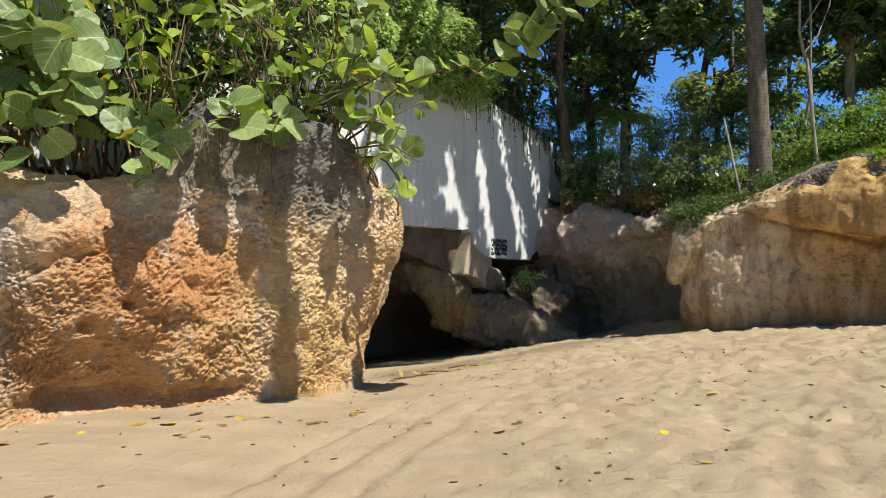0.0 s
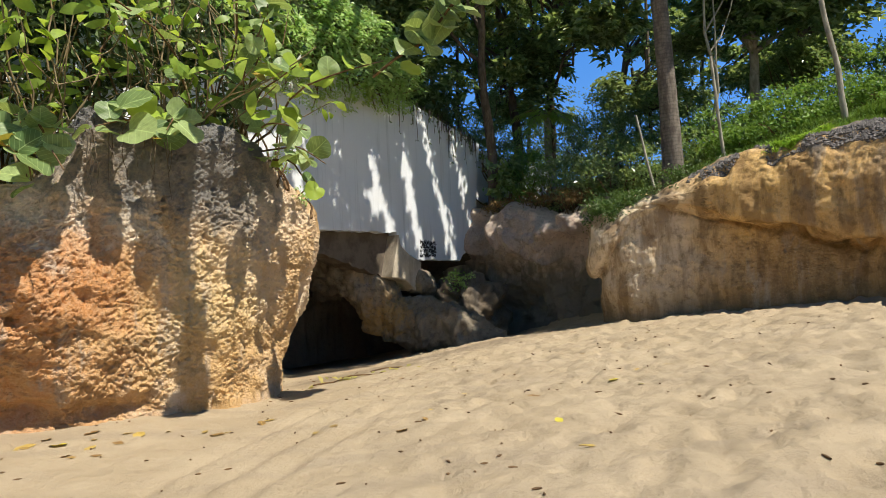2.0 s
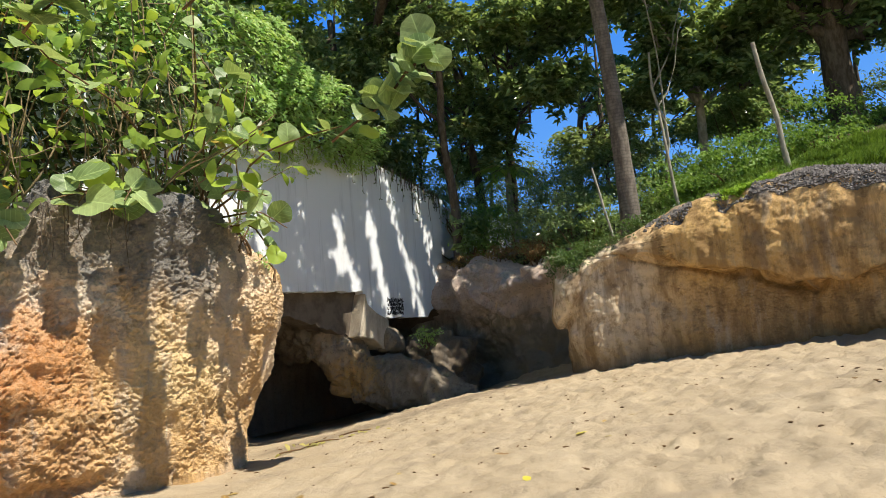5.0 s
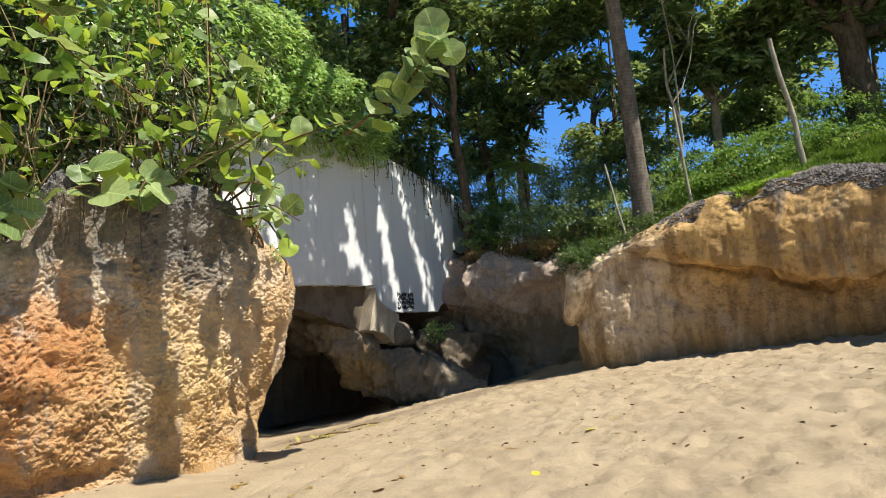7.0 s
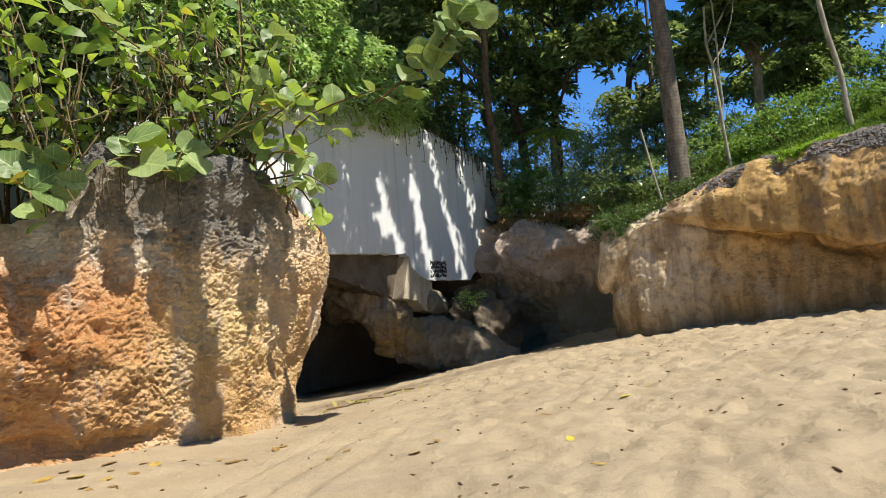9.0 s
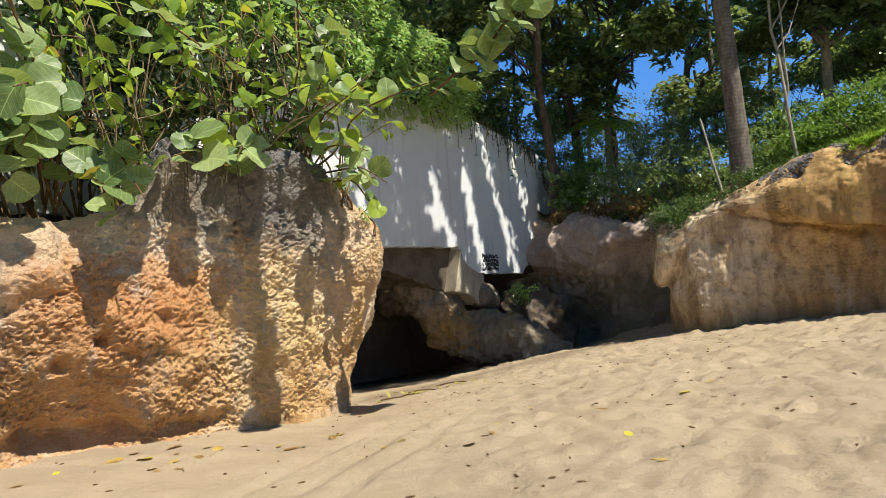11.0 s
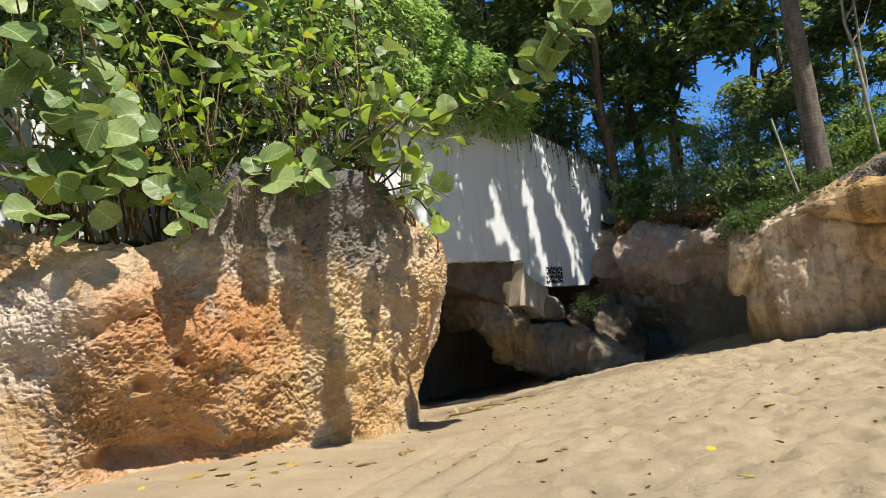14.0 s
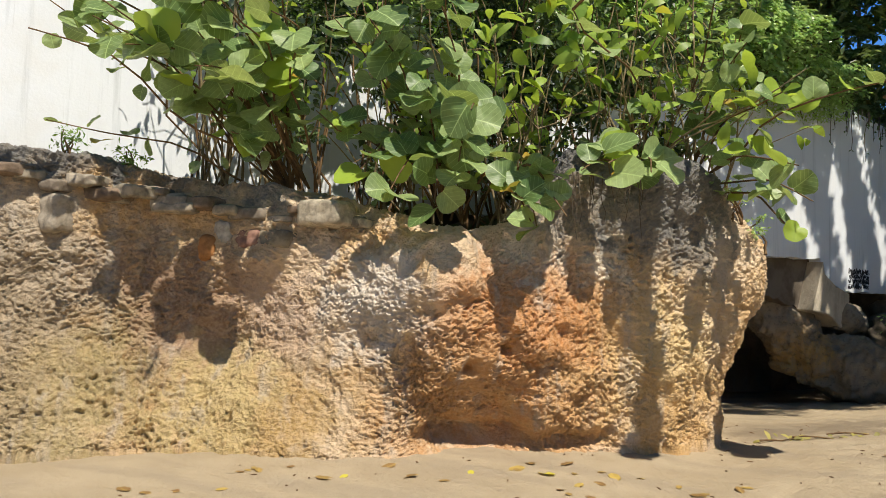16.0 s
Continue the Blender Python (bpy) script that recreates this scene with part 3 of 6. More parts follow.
CAVE = [[(-1.9 - 0.3 * k, 10.2 + 0.1 * k, z) for k, z in enumerate((-0.8, 0.3, 1.2, 1.9, 2.0))],
        [(-2.5, 12.2, -0.8), (-2.5, 12.2, 0.4), (-2.4, 12.1, 1.2), (-1.9, 11.9, 1.8), (-1.0, 11.5, 2.0)],
        [(-1.8, 14.0, -0.8), (-1.8, 14.0, 0.4), (-1.7, 13.8, 1.1), (-1.2, 13.2, 1.7), (-0.6, 12.2, 1.98)],
        [(-0.2, 15.3, -0.8), (-0.2, 15.3, 0.4), (-0.2, 15.1, 1.0), (0.0, 14.4, 1.6), (0.2, 13.2, 1.95)],
        [(1.6, 15.9, -0.8), (1.6, 15.9, 0.4), (1.6, 15.7, 0.9), (1.6, 15.0, 1.45), (1.4, 14.2, 1.5)],
        [(3.6, 15.6, -0.8), (3.6, 15.6, 0.4), (3.5, 15.5, 1.0), (3.3, 15.2, 1.5), (2.9, 15.0, 1.6)]]
rock_face("cave_wall", CAVE, 200, 90, ROCK_SHADED, "limestone cave wall under the concrete, toned dark for shade", big=0.12, mid=0.06, pit=0.02, seed=31.0, pit_scale=8)


# ---------------------------------------------------------------- white retaining wall
WALL_AT, WALL_DIR = Vector((0.95, 13.07, 0.0)), Vector((0.68, 0.733, 0.0)).normalized()
WALL_TURN = math.degrees(math.atan2(WALL_DIR.y, WALL_DIR.x))
WALL_POSE = pose(WALL_AT.x, WALL_AT.y, 0, 0, 0, WALL_TURN)


def wall_place(s, out, z):
    """A place s along the wall, out metres before its face."""
    return WALL_POSE @ Vector((s, -out, z))


def slab_from_outline(outline, thick):
    """A plate in the x, z plane, from y = 0 back to y = thick."""
    bm = bmesh.new()
    front = [bm.verts.new((x, 0, z)) for x, z in outline]
    back = [bm.verts.new((x, thick, z)) for x, z in outline]
    bm.faces.new(front)
    bm.faces.new(back[::-1])
    for i in range(len(front)):
        j = (i + 1) % len(front)
        bm.faces.new((front[j], front[i], back[i], back[j]))
    bmesh.ops.recalc_face_normals(bm, faces=bm.faces)
    bmesh.ops.triangulate(bm, faces=[f for f in bm.faces if len(f.verts) > 4])
    return bm


def ragged(points, pitch, amount, seed):
    r = random.Random(seed)
    out = []
    for (x0, z0), (x1, z1) in zip(points, points[1:]):
        n = max(1, int(math.hypot(x1 - x0, z1 - z0) / pitch))
        for i in range(n):
            f = i / n
            out.append((x0 + (x1 - x0) * f + r.uniform(-amount, amount) * 0.4, z0 + (z1 - z0) * f + r.uniform(-amount, amount)))
    return out + [points[-1]]


def build_wall():
    low = ragged([(-18, 2.35), (-4.6, 2.3), (-3.4, 1.95), (-0.62, 1.95), (-0.58, 1.72), (-0.3, 1.52), (0.0, 1.40), (1.47, 1.38), (1.75, 1.62), (2.15, 2.2)], 0.09, 0.018, 3)
    end = ragged([(2.15, 2.2), (2.25, 3.0), (2.45, 4.15)], 0.12, 0.03, 4)
    top = ragged([(2.45, 4.15), (1.4, 4.38), (0.1, 4.66), (-0.7, 4.74), (-10.6, 4.85), (-11.4, 6.3), (-18, 6.5)], 0.25, 0.012, 5)
    ob = part("wall_white", slab_from_outline(low + end[1:] + top[1:], 0.22), WALL)
    ob.matrix_world = WALL_POSE
    tagged(ob, "white-painted concrete retaining wall with dark water streaks", "wall", kind="structure")
    s = Shade("black_paint", 0.7)
    s.colour((0.02, 0.02, 0.025))
    r = random.Random(8)
    marks = bmesh.new()
    for row in range(4):
        x = 0.10 + r.uniform(-0.02, 0.02)
        z = 1.50 + row * 0.085
        while x < 0.62:
            w, h, slant = r.uniform(0.014, 0.030), r.uniform(0.05, 0.10), r.uniform(-0.5, 0.3)
            bar = Matrix.Translation((x, -0.001, z + r.uniform(-0.02, 0.02))) @ Matrix.Rotation(slant, 4, "Y") @ Matrix.Diagonal((w, 0.006, h, 1))
            bmesh.ops.create_cube(marks, size=1, matrix=bar)
            if r.random() < 0.55:
                bar = Matrix.Translation((x + 0.02, -0.003, z + r.uniform(-0.03, 0.03))) @ Matrix.Rotation(r.uniform(-0.4, 0.4), 4, "Y") @ Matrix.Diagonal((r.uniform(0.03, 0.06), 0.006, r.uniform(0.008, 0.016), 1))
                bmesh.ops.create_cube(marks, size=1, matrix=bar)
            x += r.uniform(0.020, 0.042)
    part("graffiti", marks, s.mat, ob, "black scribbled strokes in uneven rows")
    # the lower continuation of the wall behind the plants
    low = part("wall_grey", slab_from_outline([(2.6, 2.6), (6.5, 2.8), (6.5, 4.0), (2.6, 4.15)], 0.18), WALL)
    low.matrix_world = WALL_POSE @ Matrix.Translation((0, 0.35, 0))
    tagged(low, "weathered grey end of the retaining wall behind plants", "wall", kind="structure")
    s = Shade("brown_concrete", 0.9)
    s.colour(s.mix(s.ramp(s.noise(3, 5, 0.6), 0.35, 0.65), (0.10, 0.08, 0.06), (0.17, 0.14, 0.11)))
    s.bump(s.noise(30, 4, 0.6), 0.4, 0.02)
    beam = part("wall_beam", slab_from_outline(ragged([(-4.0, 1.72), (-2.2, 1.5), (-0.75, 1.06), (-0.45, 1.2)], 0.1, 0.03, 9) + [(-0.5, 2.05), (-4.0, 2.05)], 0.5), s.mat)
    beam.matrix_world = WALL_POSE @ Matrix.Translation((0, 0.25, 0))
    tagged(beam, "stained concrete beam set back under the wall", "beam", kind="structure")


build_wall()


def lump_mesh(name, centre, axes, turn, amount, seed, n=48, flat=1.0, power=2.0, pits=0.02):
    """A rounded boulder: a ball drawn out along its axes and worn by noise."""
    u, v = np.meshgrid(np.linspace(0, 2 * np.pi, 2 * n), np.linspace(0.001, np.pi - 0.001, n), indexing="ij")
    d = np.stack([np.cos(u) * np.sin(v), np.sin(u) * np.sin(v), np.cos(v)], -1).reshape(-1, 3)
    s = (np.abs(d) ** power).sum(1) ** (-1 / power)
    p = d * s[:, None] * axes
    a = radians(turn)
    p = p @ np.array([[math.cos(a), math.sin(a), 0], [-math.sin(a), math.cos(a), 0], [0, 0, 1]])
    w = p + centre
    p += d * (amount * fbm(w * 2.2 + seed, 4) + 2.2 * pits * ridged(w * 5 + seed, 3) - pits * np.exp(-((cells(w * 9 + seed) / 0.4) ** 2)))[:, None]
    return mesh_of(name, p, grid_faces(2 * n, n)[:, ::-1])


def boulder(centre, axes, turn, amount, seed, material, label, tilt=0, **more):
    ob = part("boulder", lump_mesh("boulder", np.asarray(centre), np.asarray(axes), turn, amount, seed, **more), material)
    ob.location = centre
    ob.rotation_euler = (0, radians(tilt), 0)
    return tagged(ob, label, "rock")


def spine_rock(spine, material, label, seed, rings=150, sides=110, flute=0.0):
    """A rock drawn along a bent line; each row is x, y, z, half width across, half height."""
    rows = catmull(spine, rings)
    p, wide, high = rows[:, :3], rows[:, 3], rows[:, 4]
    d = unit_rows(np.gradient(p, axis=0))
    a = unit_rows(np.cross(d, (0.25, 0.1, 1.0)))
    b = np.cross(a, d)
    w = np.linspace(0, 2 * np.pi, sides, endpoint=False)
    cw, sw = np.sign(np.cos(w)) * np.abs(np.cos(w)) ** 0.75, np.sign(np.sin(w)) * np.abs(np.sin(w)) ** 0.75
    out = a[:, None] * (cw[None, :] * wide[:, None])[..., None] + b[:, None] * (sw[None, :] * high[:, None])[..., None]
    v = (p[:, None] + out).reshape(-1, 3)
    n = unit_rows(out.reshape(-1, 3))
    rough = 0.13 * fbm(v * 2.0 + seed, 4) + 0.09 * ridged(v * 4.5 + seed, 3) - 0.035 * np.exp(-((cells(v * 10 + seed) / 0.4) ** 2)) + flute * ridged(v * (5.5, 5.5, 0.9) + seed, 2)
    v = v + n * rough[:, None] * np.minimum(1, np.repeat(wide, sides) / 0.2)[:, None]
    i = np.arange(rings * sides).reshape(rings, sides)
    j = np.roll(i, -1, axis=1)
    f = np.stack([i[:-1], j[:-1], j[1:], i[1:]], -1).reshape(-1, 4)
    base = np.asarray(spine[-1][:3])
    ob = part("boulder", mesh_of("boulder", v - base, f), material)
    ob.location = base
    return tagged(ob, label, "rock")


def unit_rows(v):
    return v / (np.linalg.norm(v, axis=-1, keepdims=True) + 1e-9)


spine_rock([(0.10, 13.0, 0.10, 0.02, 0.02), (0.22, 12.92, 0.20, 0.34, 0.34), (0.62, 12.85, 0.14, 0.46, 0.50), (1.15, 12.70, 0.06, 0.48, 0.52), (1.75, 12.40, -0.10, 0.45, 0.44), (2.35, 12.05, -0.32, 0.35, 0.28), (2.75, 11.8, -0.55, 0.02, 0.02)],
           ROCK_BOULDER, "long grey limestone slab lying before the cave", 3.0)
spine_rock([(-1.9, 13.9, 1.75, 0.02, 0.02), (-1.25, 13.45, 1.62, 0.40, 0.30), (-0.55, 13.1, 1.28, 0.45, 0.34), (-0.06, 12.95, 0.82, 0.42, 0.42), (0.16, 12.8, 0.36, 0.34, 0.36), (0.18, 12.78, 0.04, 0.20, 0.22), (0.2, 12.8, -0.12, 0.02, 0.02)],
           ROCK_BOULDER, "fluted ochre-stained limestone mass arching over the cave mouth", 5.0, flute=0.08)
boulder((-0.75, 13.6, 1.15), (0.8, 0.7, 0.42), 20, 0.16, 8.0, ROCK_SHADED, "rock hanging over the dark cave under the beam", n=60, pits=0.04)
boulder((1.0, 13.3, 0.92), (0.30, 0.4, 0.30), 0, 0.10, 9.0, ROCK_BOULDER, "small grey rock wedged beneath the white wall", n=50, pits=0.03)
boulder((2.1, 13.7, 0.10), (0.85, 0.6, 0.95), 0, 0.24, 12.0, ROCK_SHADED, "mossy rock beside the wall, toned dark for its shade", n=70, pits=0.05)


def build_pier():
    s = Shade("pale_concrete", 0.85)
    s.colour(s.mix(s.ramp(s.noise(2.4, 5, 0.65, stretch=(1, 1, 0.4)), 0.4, 0.65), (0.58, 0.51, 0.40), (0.36, 0.31, 0.24)))
    s.bump(s.noise(20, 4, 0.6), 0.5, 0.02)
    bm = slab_from_outline([(-0.86, 1.06), (-0.42, 0.98), (-0.16, 0.76), (0.0, 0.90), (0.05, 1.36), (-0.3, 1.5), (-0.57, 1.70), (-0.61, 1.92)], 0.45)
    bmesh.ops.bevel(bm, geom=bm.edges[:], offset=0.02, segments=1, affect="EDGES")
    ob = part("concrete_pier", bm, s.mat)
    ob.matrix_world = WALL_POSE @ Matrix.Translation((0, -0.06, 0))
    tagged(ob, "broken pale concrete pier under the white wall", "pier")


build_pier()


# ---------------------------------------------------------------- upper ground
def soil_material():
    s = Shade("leaf_litter_soil", 0.95, spec=0.1)
    c = s.mix(s.ramp(s.noise(2.5, 5, 0.6), 0.4, 0.62), (0.10, 0.075, 0.045), (0.055, 0.075, 0.025))
    c = s.mix(s.ramp(s.noise(22, 4, 0.65), 0.5, 0.68, 0, 0.7), c, (0.16, 0.12, 0.07))
    s.colour(c)
    s.bump(s.noise(18, 5, 0.7), 0.8, 0.05)
    return s.mat


SOIL = soil_material()


def sheet(name, rows, nu, nv, label, rough=0.06):
    g = catmull(np.asarray(rows, float), nu)
    g = np.swapaxes(catmull(np.swapaxes(g, 0, 1), nv), 0, 1)
    p = g.reshape(-1, 3)
    p[:, 2] += rough * fbm(p * 1.7, 4)
    TURF[name] = BVHTree.FromPolygons(p.tolist(), grid_faces(nu, nv).tolist())
    ob = part(name, mesh_of(name, p, grid_faces(nu, nv)), SOIL)
    return tagged(ob, label, "soil", kind="structure")


sheet("bank_soil", [[(x, y, z), (x - 0.35 * w, y + 0.45 * w, z + 0.05), (x - 0.75 * w, y + 0.9 * w, z + 0.05)] for x, y, z, w in
      ((-11, 1.0, 2.55, 2.4), (-8, 3.0, 2.42, 2.0), (-6.4, 4.0, 2.33, 1.9), (-4.6, 5.2, 2.12, 2.6), (-3.1, 5.5, 1.85, 4.2), (-2.3, 6.2, 2.25, 4.2), (-1.5, 6.9, 2.3, 4.2), (-1.2, 8.0, 2.1, 3.4))],
      120, 60, "dark leaf-strewn soil on the cliff top")
sheet("hillside", [[(x + bx * d, y + by * d, z + rise * (1 - math.exp(-d / 14)) * 4.2 + 0.004 * d) for d in (0, 1.2, 3, 6, 12, 30, 90, 300)] for x, y, z, bx, by, rise in
      ((-19, -5, 4.3, -0.6, 0.8, 0.3), (-9, 4.0, 4.3, -0.6, 0.8, 0.3), (-3, 10.2, 4.3, -0.4, 0.9, 0.3), (0.6, 13.3, 4.2, -0.2, 1, 0.25), (2.2, 15.0, 3.1, 0.1, 1, 0.35), (3.2, 14.2, 2.3, 0.25, 1, 0.8),
       (4.1, 12.9, 2.3, 0.4, 0.9, 0.9), (4.8, 11.3, 2.2, 0.5, 0.85, 1.0), (4.6, 10.2, 2.15, 0.6, 0.8, 1.1), (5.1, 9.4, 2.22, 0.6, 0.8, 1.2), (6.1, 8.4, 2.62, 0.65, 0.75, 1.2), (6.8, 7.6, 2.7, 0.7, 0.7, 1.3), (7.3, 6.9, 2.6, 0.75, 0.65, 1.4), (8.6, 5.4, 2.6, 0.8, 0.6, 1.4), (13, 1, 2.8, 0.8, 0.6, 1.4))],
      220, 120, "wooded hillside soil with leaf litter", rough=0.08)


def build_block():
    """The squared end of a concrete footing beside the overhanging bank."""
    bm = slab_from_outline(ragged([(0.0, 0.2), (0.9, 0.2)], 0.2, 0.01, 21) + ragged([(0.9, 1.72), (0.45, 1.75), (0.0, 1.77)], 0.12, 0.012, 22) + ragged([(0.0, 1.77), (-0.02, 0.9), (0.0, 0.2)], 0.15, 0.012, 23)[1:-1], 0.7)
    s = Shade("weathered_concrete", 0.9)
    c = s.mix(s.ramp(s.noise(3, 5, 0.65), 0.38, 0.64), (0.50, 0.45, 0.37), (0.33, 0.28, 0.21))
    c = s.mix(s.ramp(s.noise(2.5, 4, 0.6, stretch=(2, 2, 0.3)), 0.5, 0.66, 0, 0.6), c, (0.26, 0.185, 0.10))
    s.colour(c)
    s.bump(s.noise(35, 4, 0.65), 0.5, 0.02)
    ob = part("concrete_block", bm, s.mat)
    ob.matrix_world = pose(6.07, 5.60, 0.0, 0, 0, -20)
    tagged(ob, "weathered pale concrete block at the end of the bank", "concrete block")


build_block()

# ---------------------------------------------------------------- plants: materials
GRAPE_LEAF = leaf_material("sea_grape_leaf", (0.105, 0.19, 0.062), (0.37, 0.475, 0.195), translucent=0.35, rough=0.45, per="object", odd=(0.022, (0.46, 0.29, 0.03)), lime=(0.12, (0.34, 0.47, 0.06)))
LIME_LEAF = leaf_material("lime_leaf", (0.13, 0.25, 0.04), (0.47, 0.62, 0.11), translucent=0.45, odd=(0.03, (0.45, 0.30, 0.04)))
VINE_LEAF = leaf_material("vine_leaf", (0.18, 0.36, 0.08), (0.50, 0.66, 0.26), translucent=0.40, rough=0.32)
DARK_LEAF = leaf_material("tree_leaf", (0.058, 0.105, 0.042), (0.36, 0.49, 0.23), translucent=0.48, rough=0.24, spread=1.5, odd=(0.03, (0.17, 0.15, 0.04)))
# Darker shrub leaf: the shade behind the sea grapes is put into its colour.
SHADE_LEAF = leaf_material("shade_toned_thicket_leaf", (0.03, 0.052, 0.022), (0.16, 0.23, 0.09), translucent=0.30, rough=0.35, spread=1.4)
FEATHER_LEAF = leaf_material("feathery_leaf", (0.10, 0.165, 0.065), (0.36, 0.46, 0.21), translucent=0.40, rough=0.35, spread=1.2)
MID_LEAF = leaf_material("bush_leaf", (0.05, 0.13, 0.024), (0.26, 0.42, 0.09), translucent=0.36)
# Darker copy of the grass, with the trees' shade put into its colour.
SHADED_GRASS = leaf_material("shaded_grass_blade", (0.07, 0.16, 0.025), (0.22, 0.34, 0.06), translucent=0.35, rough=0.6)
GRASS = leaf_material("grass_blade", (0.20, 0.38, 0.04), (0.45, 0.62, 0.10), translucent=0.35, rough=0.6)
DRY_LEAF = leaf_material("dry_leaf", (0.20, 0.115, 0.045), (0.38, 0.25, 0.09), translucent=0.1, rough=0.7)
FALLEN = leaf_material("fallen_leaf", (0.22, 0.12, 0.05), (0.50, 0.36, 0.09), translucent=0.1, rough=0.6, per="object", odd=(0.2, (0.58, 0.50, 0.06)))
WILTED = leaf_material("wilted_leaf", (0.20, 0.18, 0.05), (0.42, 0.36, 0.10), translucent=0.2, rough=0.6)
CREEPER = leaf_material("creeper_leaf", (0.03, 0.07, 0.015), (0.12, 0.20, 0.045), translucent=0.3)
BARK = bark_material("grey_brown_bark", (0.16, 0.13, 0.10), (0.08, 0.062, 0.045))
PALE_BARK = bark_material("pale_bark", (0.42, 0.39, 0.32), (0.25, 0.23, 0.18))
PALM_BARK = bark_material("palm_bark", (0.22, 0.19, 0.16), (0.12, 0.10, 0.085), ring=5.0)
TWIG = bark_material("brown_twig", (0.20, 0.12, 0.06), (0.11, 0.07, 0.04))
STEM = bark_material("straw_stem", (0.32, 0.25, 0.15), (0.20, 0.15, 0.08))


# ---------------------------------------------------------------- plants: builders
def unit(v):
    return v / (np.linalg.norm(v, axis=-1, keepdims=True) + 1e-9)


def leaf_cloud(at, size, up=0.6, aspect=0.5, fold=0.12, droop=0.0, toward=(0.12, -0.35, 0.93)):
    """One bent four-cornered blade at each place."""
    n = len(at)
    size = np.broadcast_to(size, (n,)) * rng.uniform(0.7, 1.25, n)
    normal = unit(rng.normal(size=(n, 3)) * (1 - up) + np.asarray(toward) * up)
    d = rng.normal(size=(n, 3))
    d[:, 2] -= droop
    d = unit(d - (d * normal).sum(1)[:, None] * normal)
    side = np.cross(normal, d)
    s = size[:, None]
    base, tip = at, at + d * s - normal * s * fold
    mid = at + d * s * 0.48 + normal * s * fold
    v = np.stack([base, mid + side * s * aspect * 0.5, tip, mid - side * s * aspect * 0.5], 1).reshape(-1, 3)
    return v, np.arange(4 * n).reshape(n, 4)


def blade_cloud(at, size, up=0.5, aspect=0.45, droop=0.5, toward=(0.2, -0.5, 0.8)):
    """Broader leaves, each a short strip that narrows at both ends and bends down."""
    n = len(at)
    size = size * rng.uniform(0.6, 1.25, n)[:, None]
    normal = unit(rng.normal(size=(n, 3)) * (1 - up) + np.asarray(toward) * up)
    d = rng.normal(size=(n, 3))
    d[:, 2] -= droop
    d = unit(d - (d * normal).sum(1)[:, None] * normal)
    side = np.cross(normal, d)
    rows = []
    for f, w, lift in ((0.0, 0.04, 0.0), (0.22, 0.36, 0.05), (0.5, 0.5, 0.06), (0.78, 0.33, 0.0), (1.0, 0.03, -0.10)):
        c = at + d * size * f + normal * size * lift
        e = side * size * aspect * w
        rows += [c + e + normal * size * 0.05 * w * 2, c - e + normal * size * 0.05 * w * 2]
    v = np.stack(rows, 1).reshape(-1, 3)
    k = np.array([(0, 1, 3, 2), (2, 3, 5, 4), (4, 5, 7, 6), (6, 7, 9, 8)])
    return v, (np.arange(n)[:, None, None] * 10 + k[None]).reshape(-1, 4)


def in_ball(n, centre, radii, hollow=0.0):
    d = unit(rng.normal(size=(n, 3)))
    r = rng.uniform(hollow, 1, n) ** (1 / 2.2)
    return np.asarray(centre) + d * r[:, None] * np.asarray(radii)


def clumps(centre, radii, count, leaves, spread, hollow=0.3):
    """Places of leaves, gathered in clumps inside a ball, so that the outline is uneven and light comes through."""
    c = in_ball(count, centre, radii, hollow)
    c = np.asarray(centre) + (c - np.asarray(centre)) * rng.uniform(0.7, 1.4, count)[:, None]
    k = rng.uniform(0.5, 1.3, count)
    if hollow > 0.8:
        c = in_ball(count, centre, radii, hollow)
    at = np.repeat(c, leaves, 0) + rng.normal(size=(count * leaves, 3)) * (np.repeat(k, leaves) * spread)[:, None] * (1, 1, 0.42)
    return c, at


def bent(a, b, n=8, sag=0.0, wobble=0.05):
    """n places of a gently winding line from a to b."""
    a, b = np.asarray(a, float), np.asarray(b, float)
    t = np.linspace(0, 1, 5)[:, None]
    w = rng.normal(size=(5, 3)) * wobble * np.linalg.norm(b - a) * np.sin(np.pi * t) * 0.6
    t = np.linspace(0, 1, n)[:, None]
    return a + (b - a) * t + catmull(w, n) + np.array([0, 0, -sag]) * np.sin(np.pi * t)


def sprays(c, leaves, reach, twigs=6):
    """Leaves set in two rows along thin twigs that spread flat from each place in c: base, way and face of each leaf."""
    n = len(c) * leaves
    a, dip = rng.uniform(0, 6.283, (len(c), twigs)), rng.uniform(-0.45, 0.12, (len(c), twigs))
    which, home = rng.integers(0, twigs, n), np.repeat(np.arange(len(c)), leaves)
    a, dip = a[home, which], dip[home, which]
    d = np.stack([np.cos(a), np.sin(a), dip], 1)
    t = rng.uniform(0.08, 1.0, n)[:, None]
    long = (reach * rng.uniform(0.6, 1.3, len(c)))[home][:, None]
    at = c[home] + d * long * t - np.array((0, 0, 0.35)) * long * t**2 + rng.normal(size=(n, 3)) * 0.025
    side = np.stack([-d[:, 1], d[:, 0], np.zeros(n)], 1) * np.where(rng.random(n) < 0.5, 1, -1)[:, None]
    way = unit(0.55 * d + side + rng.normal(size=(n, 3)) * 0.3)
    face = unit(np.array((0.08, -0.12, 1.0)) + rng.normal(size=(n, 3)) * 0.42)
    return at, way, face


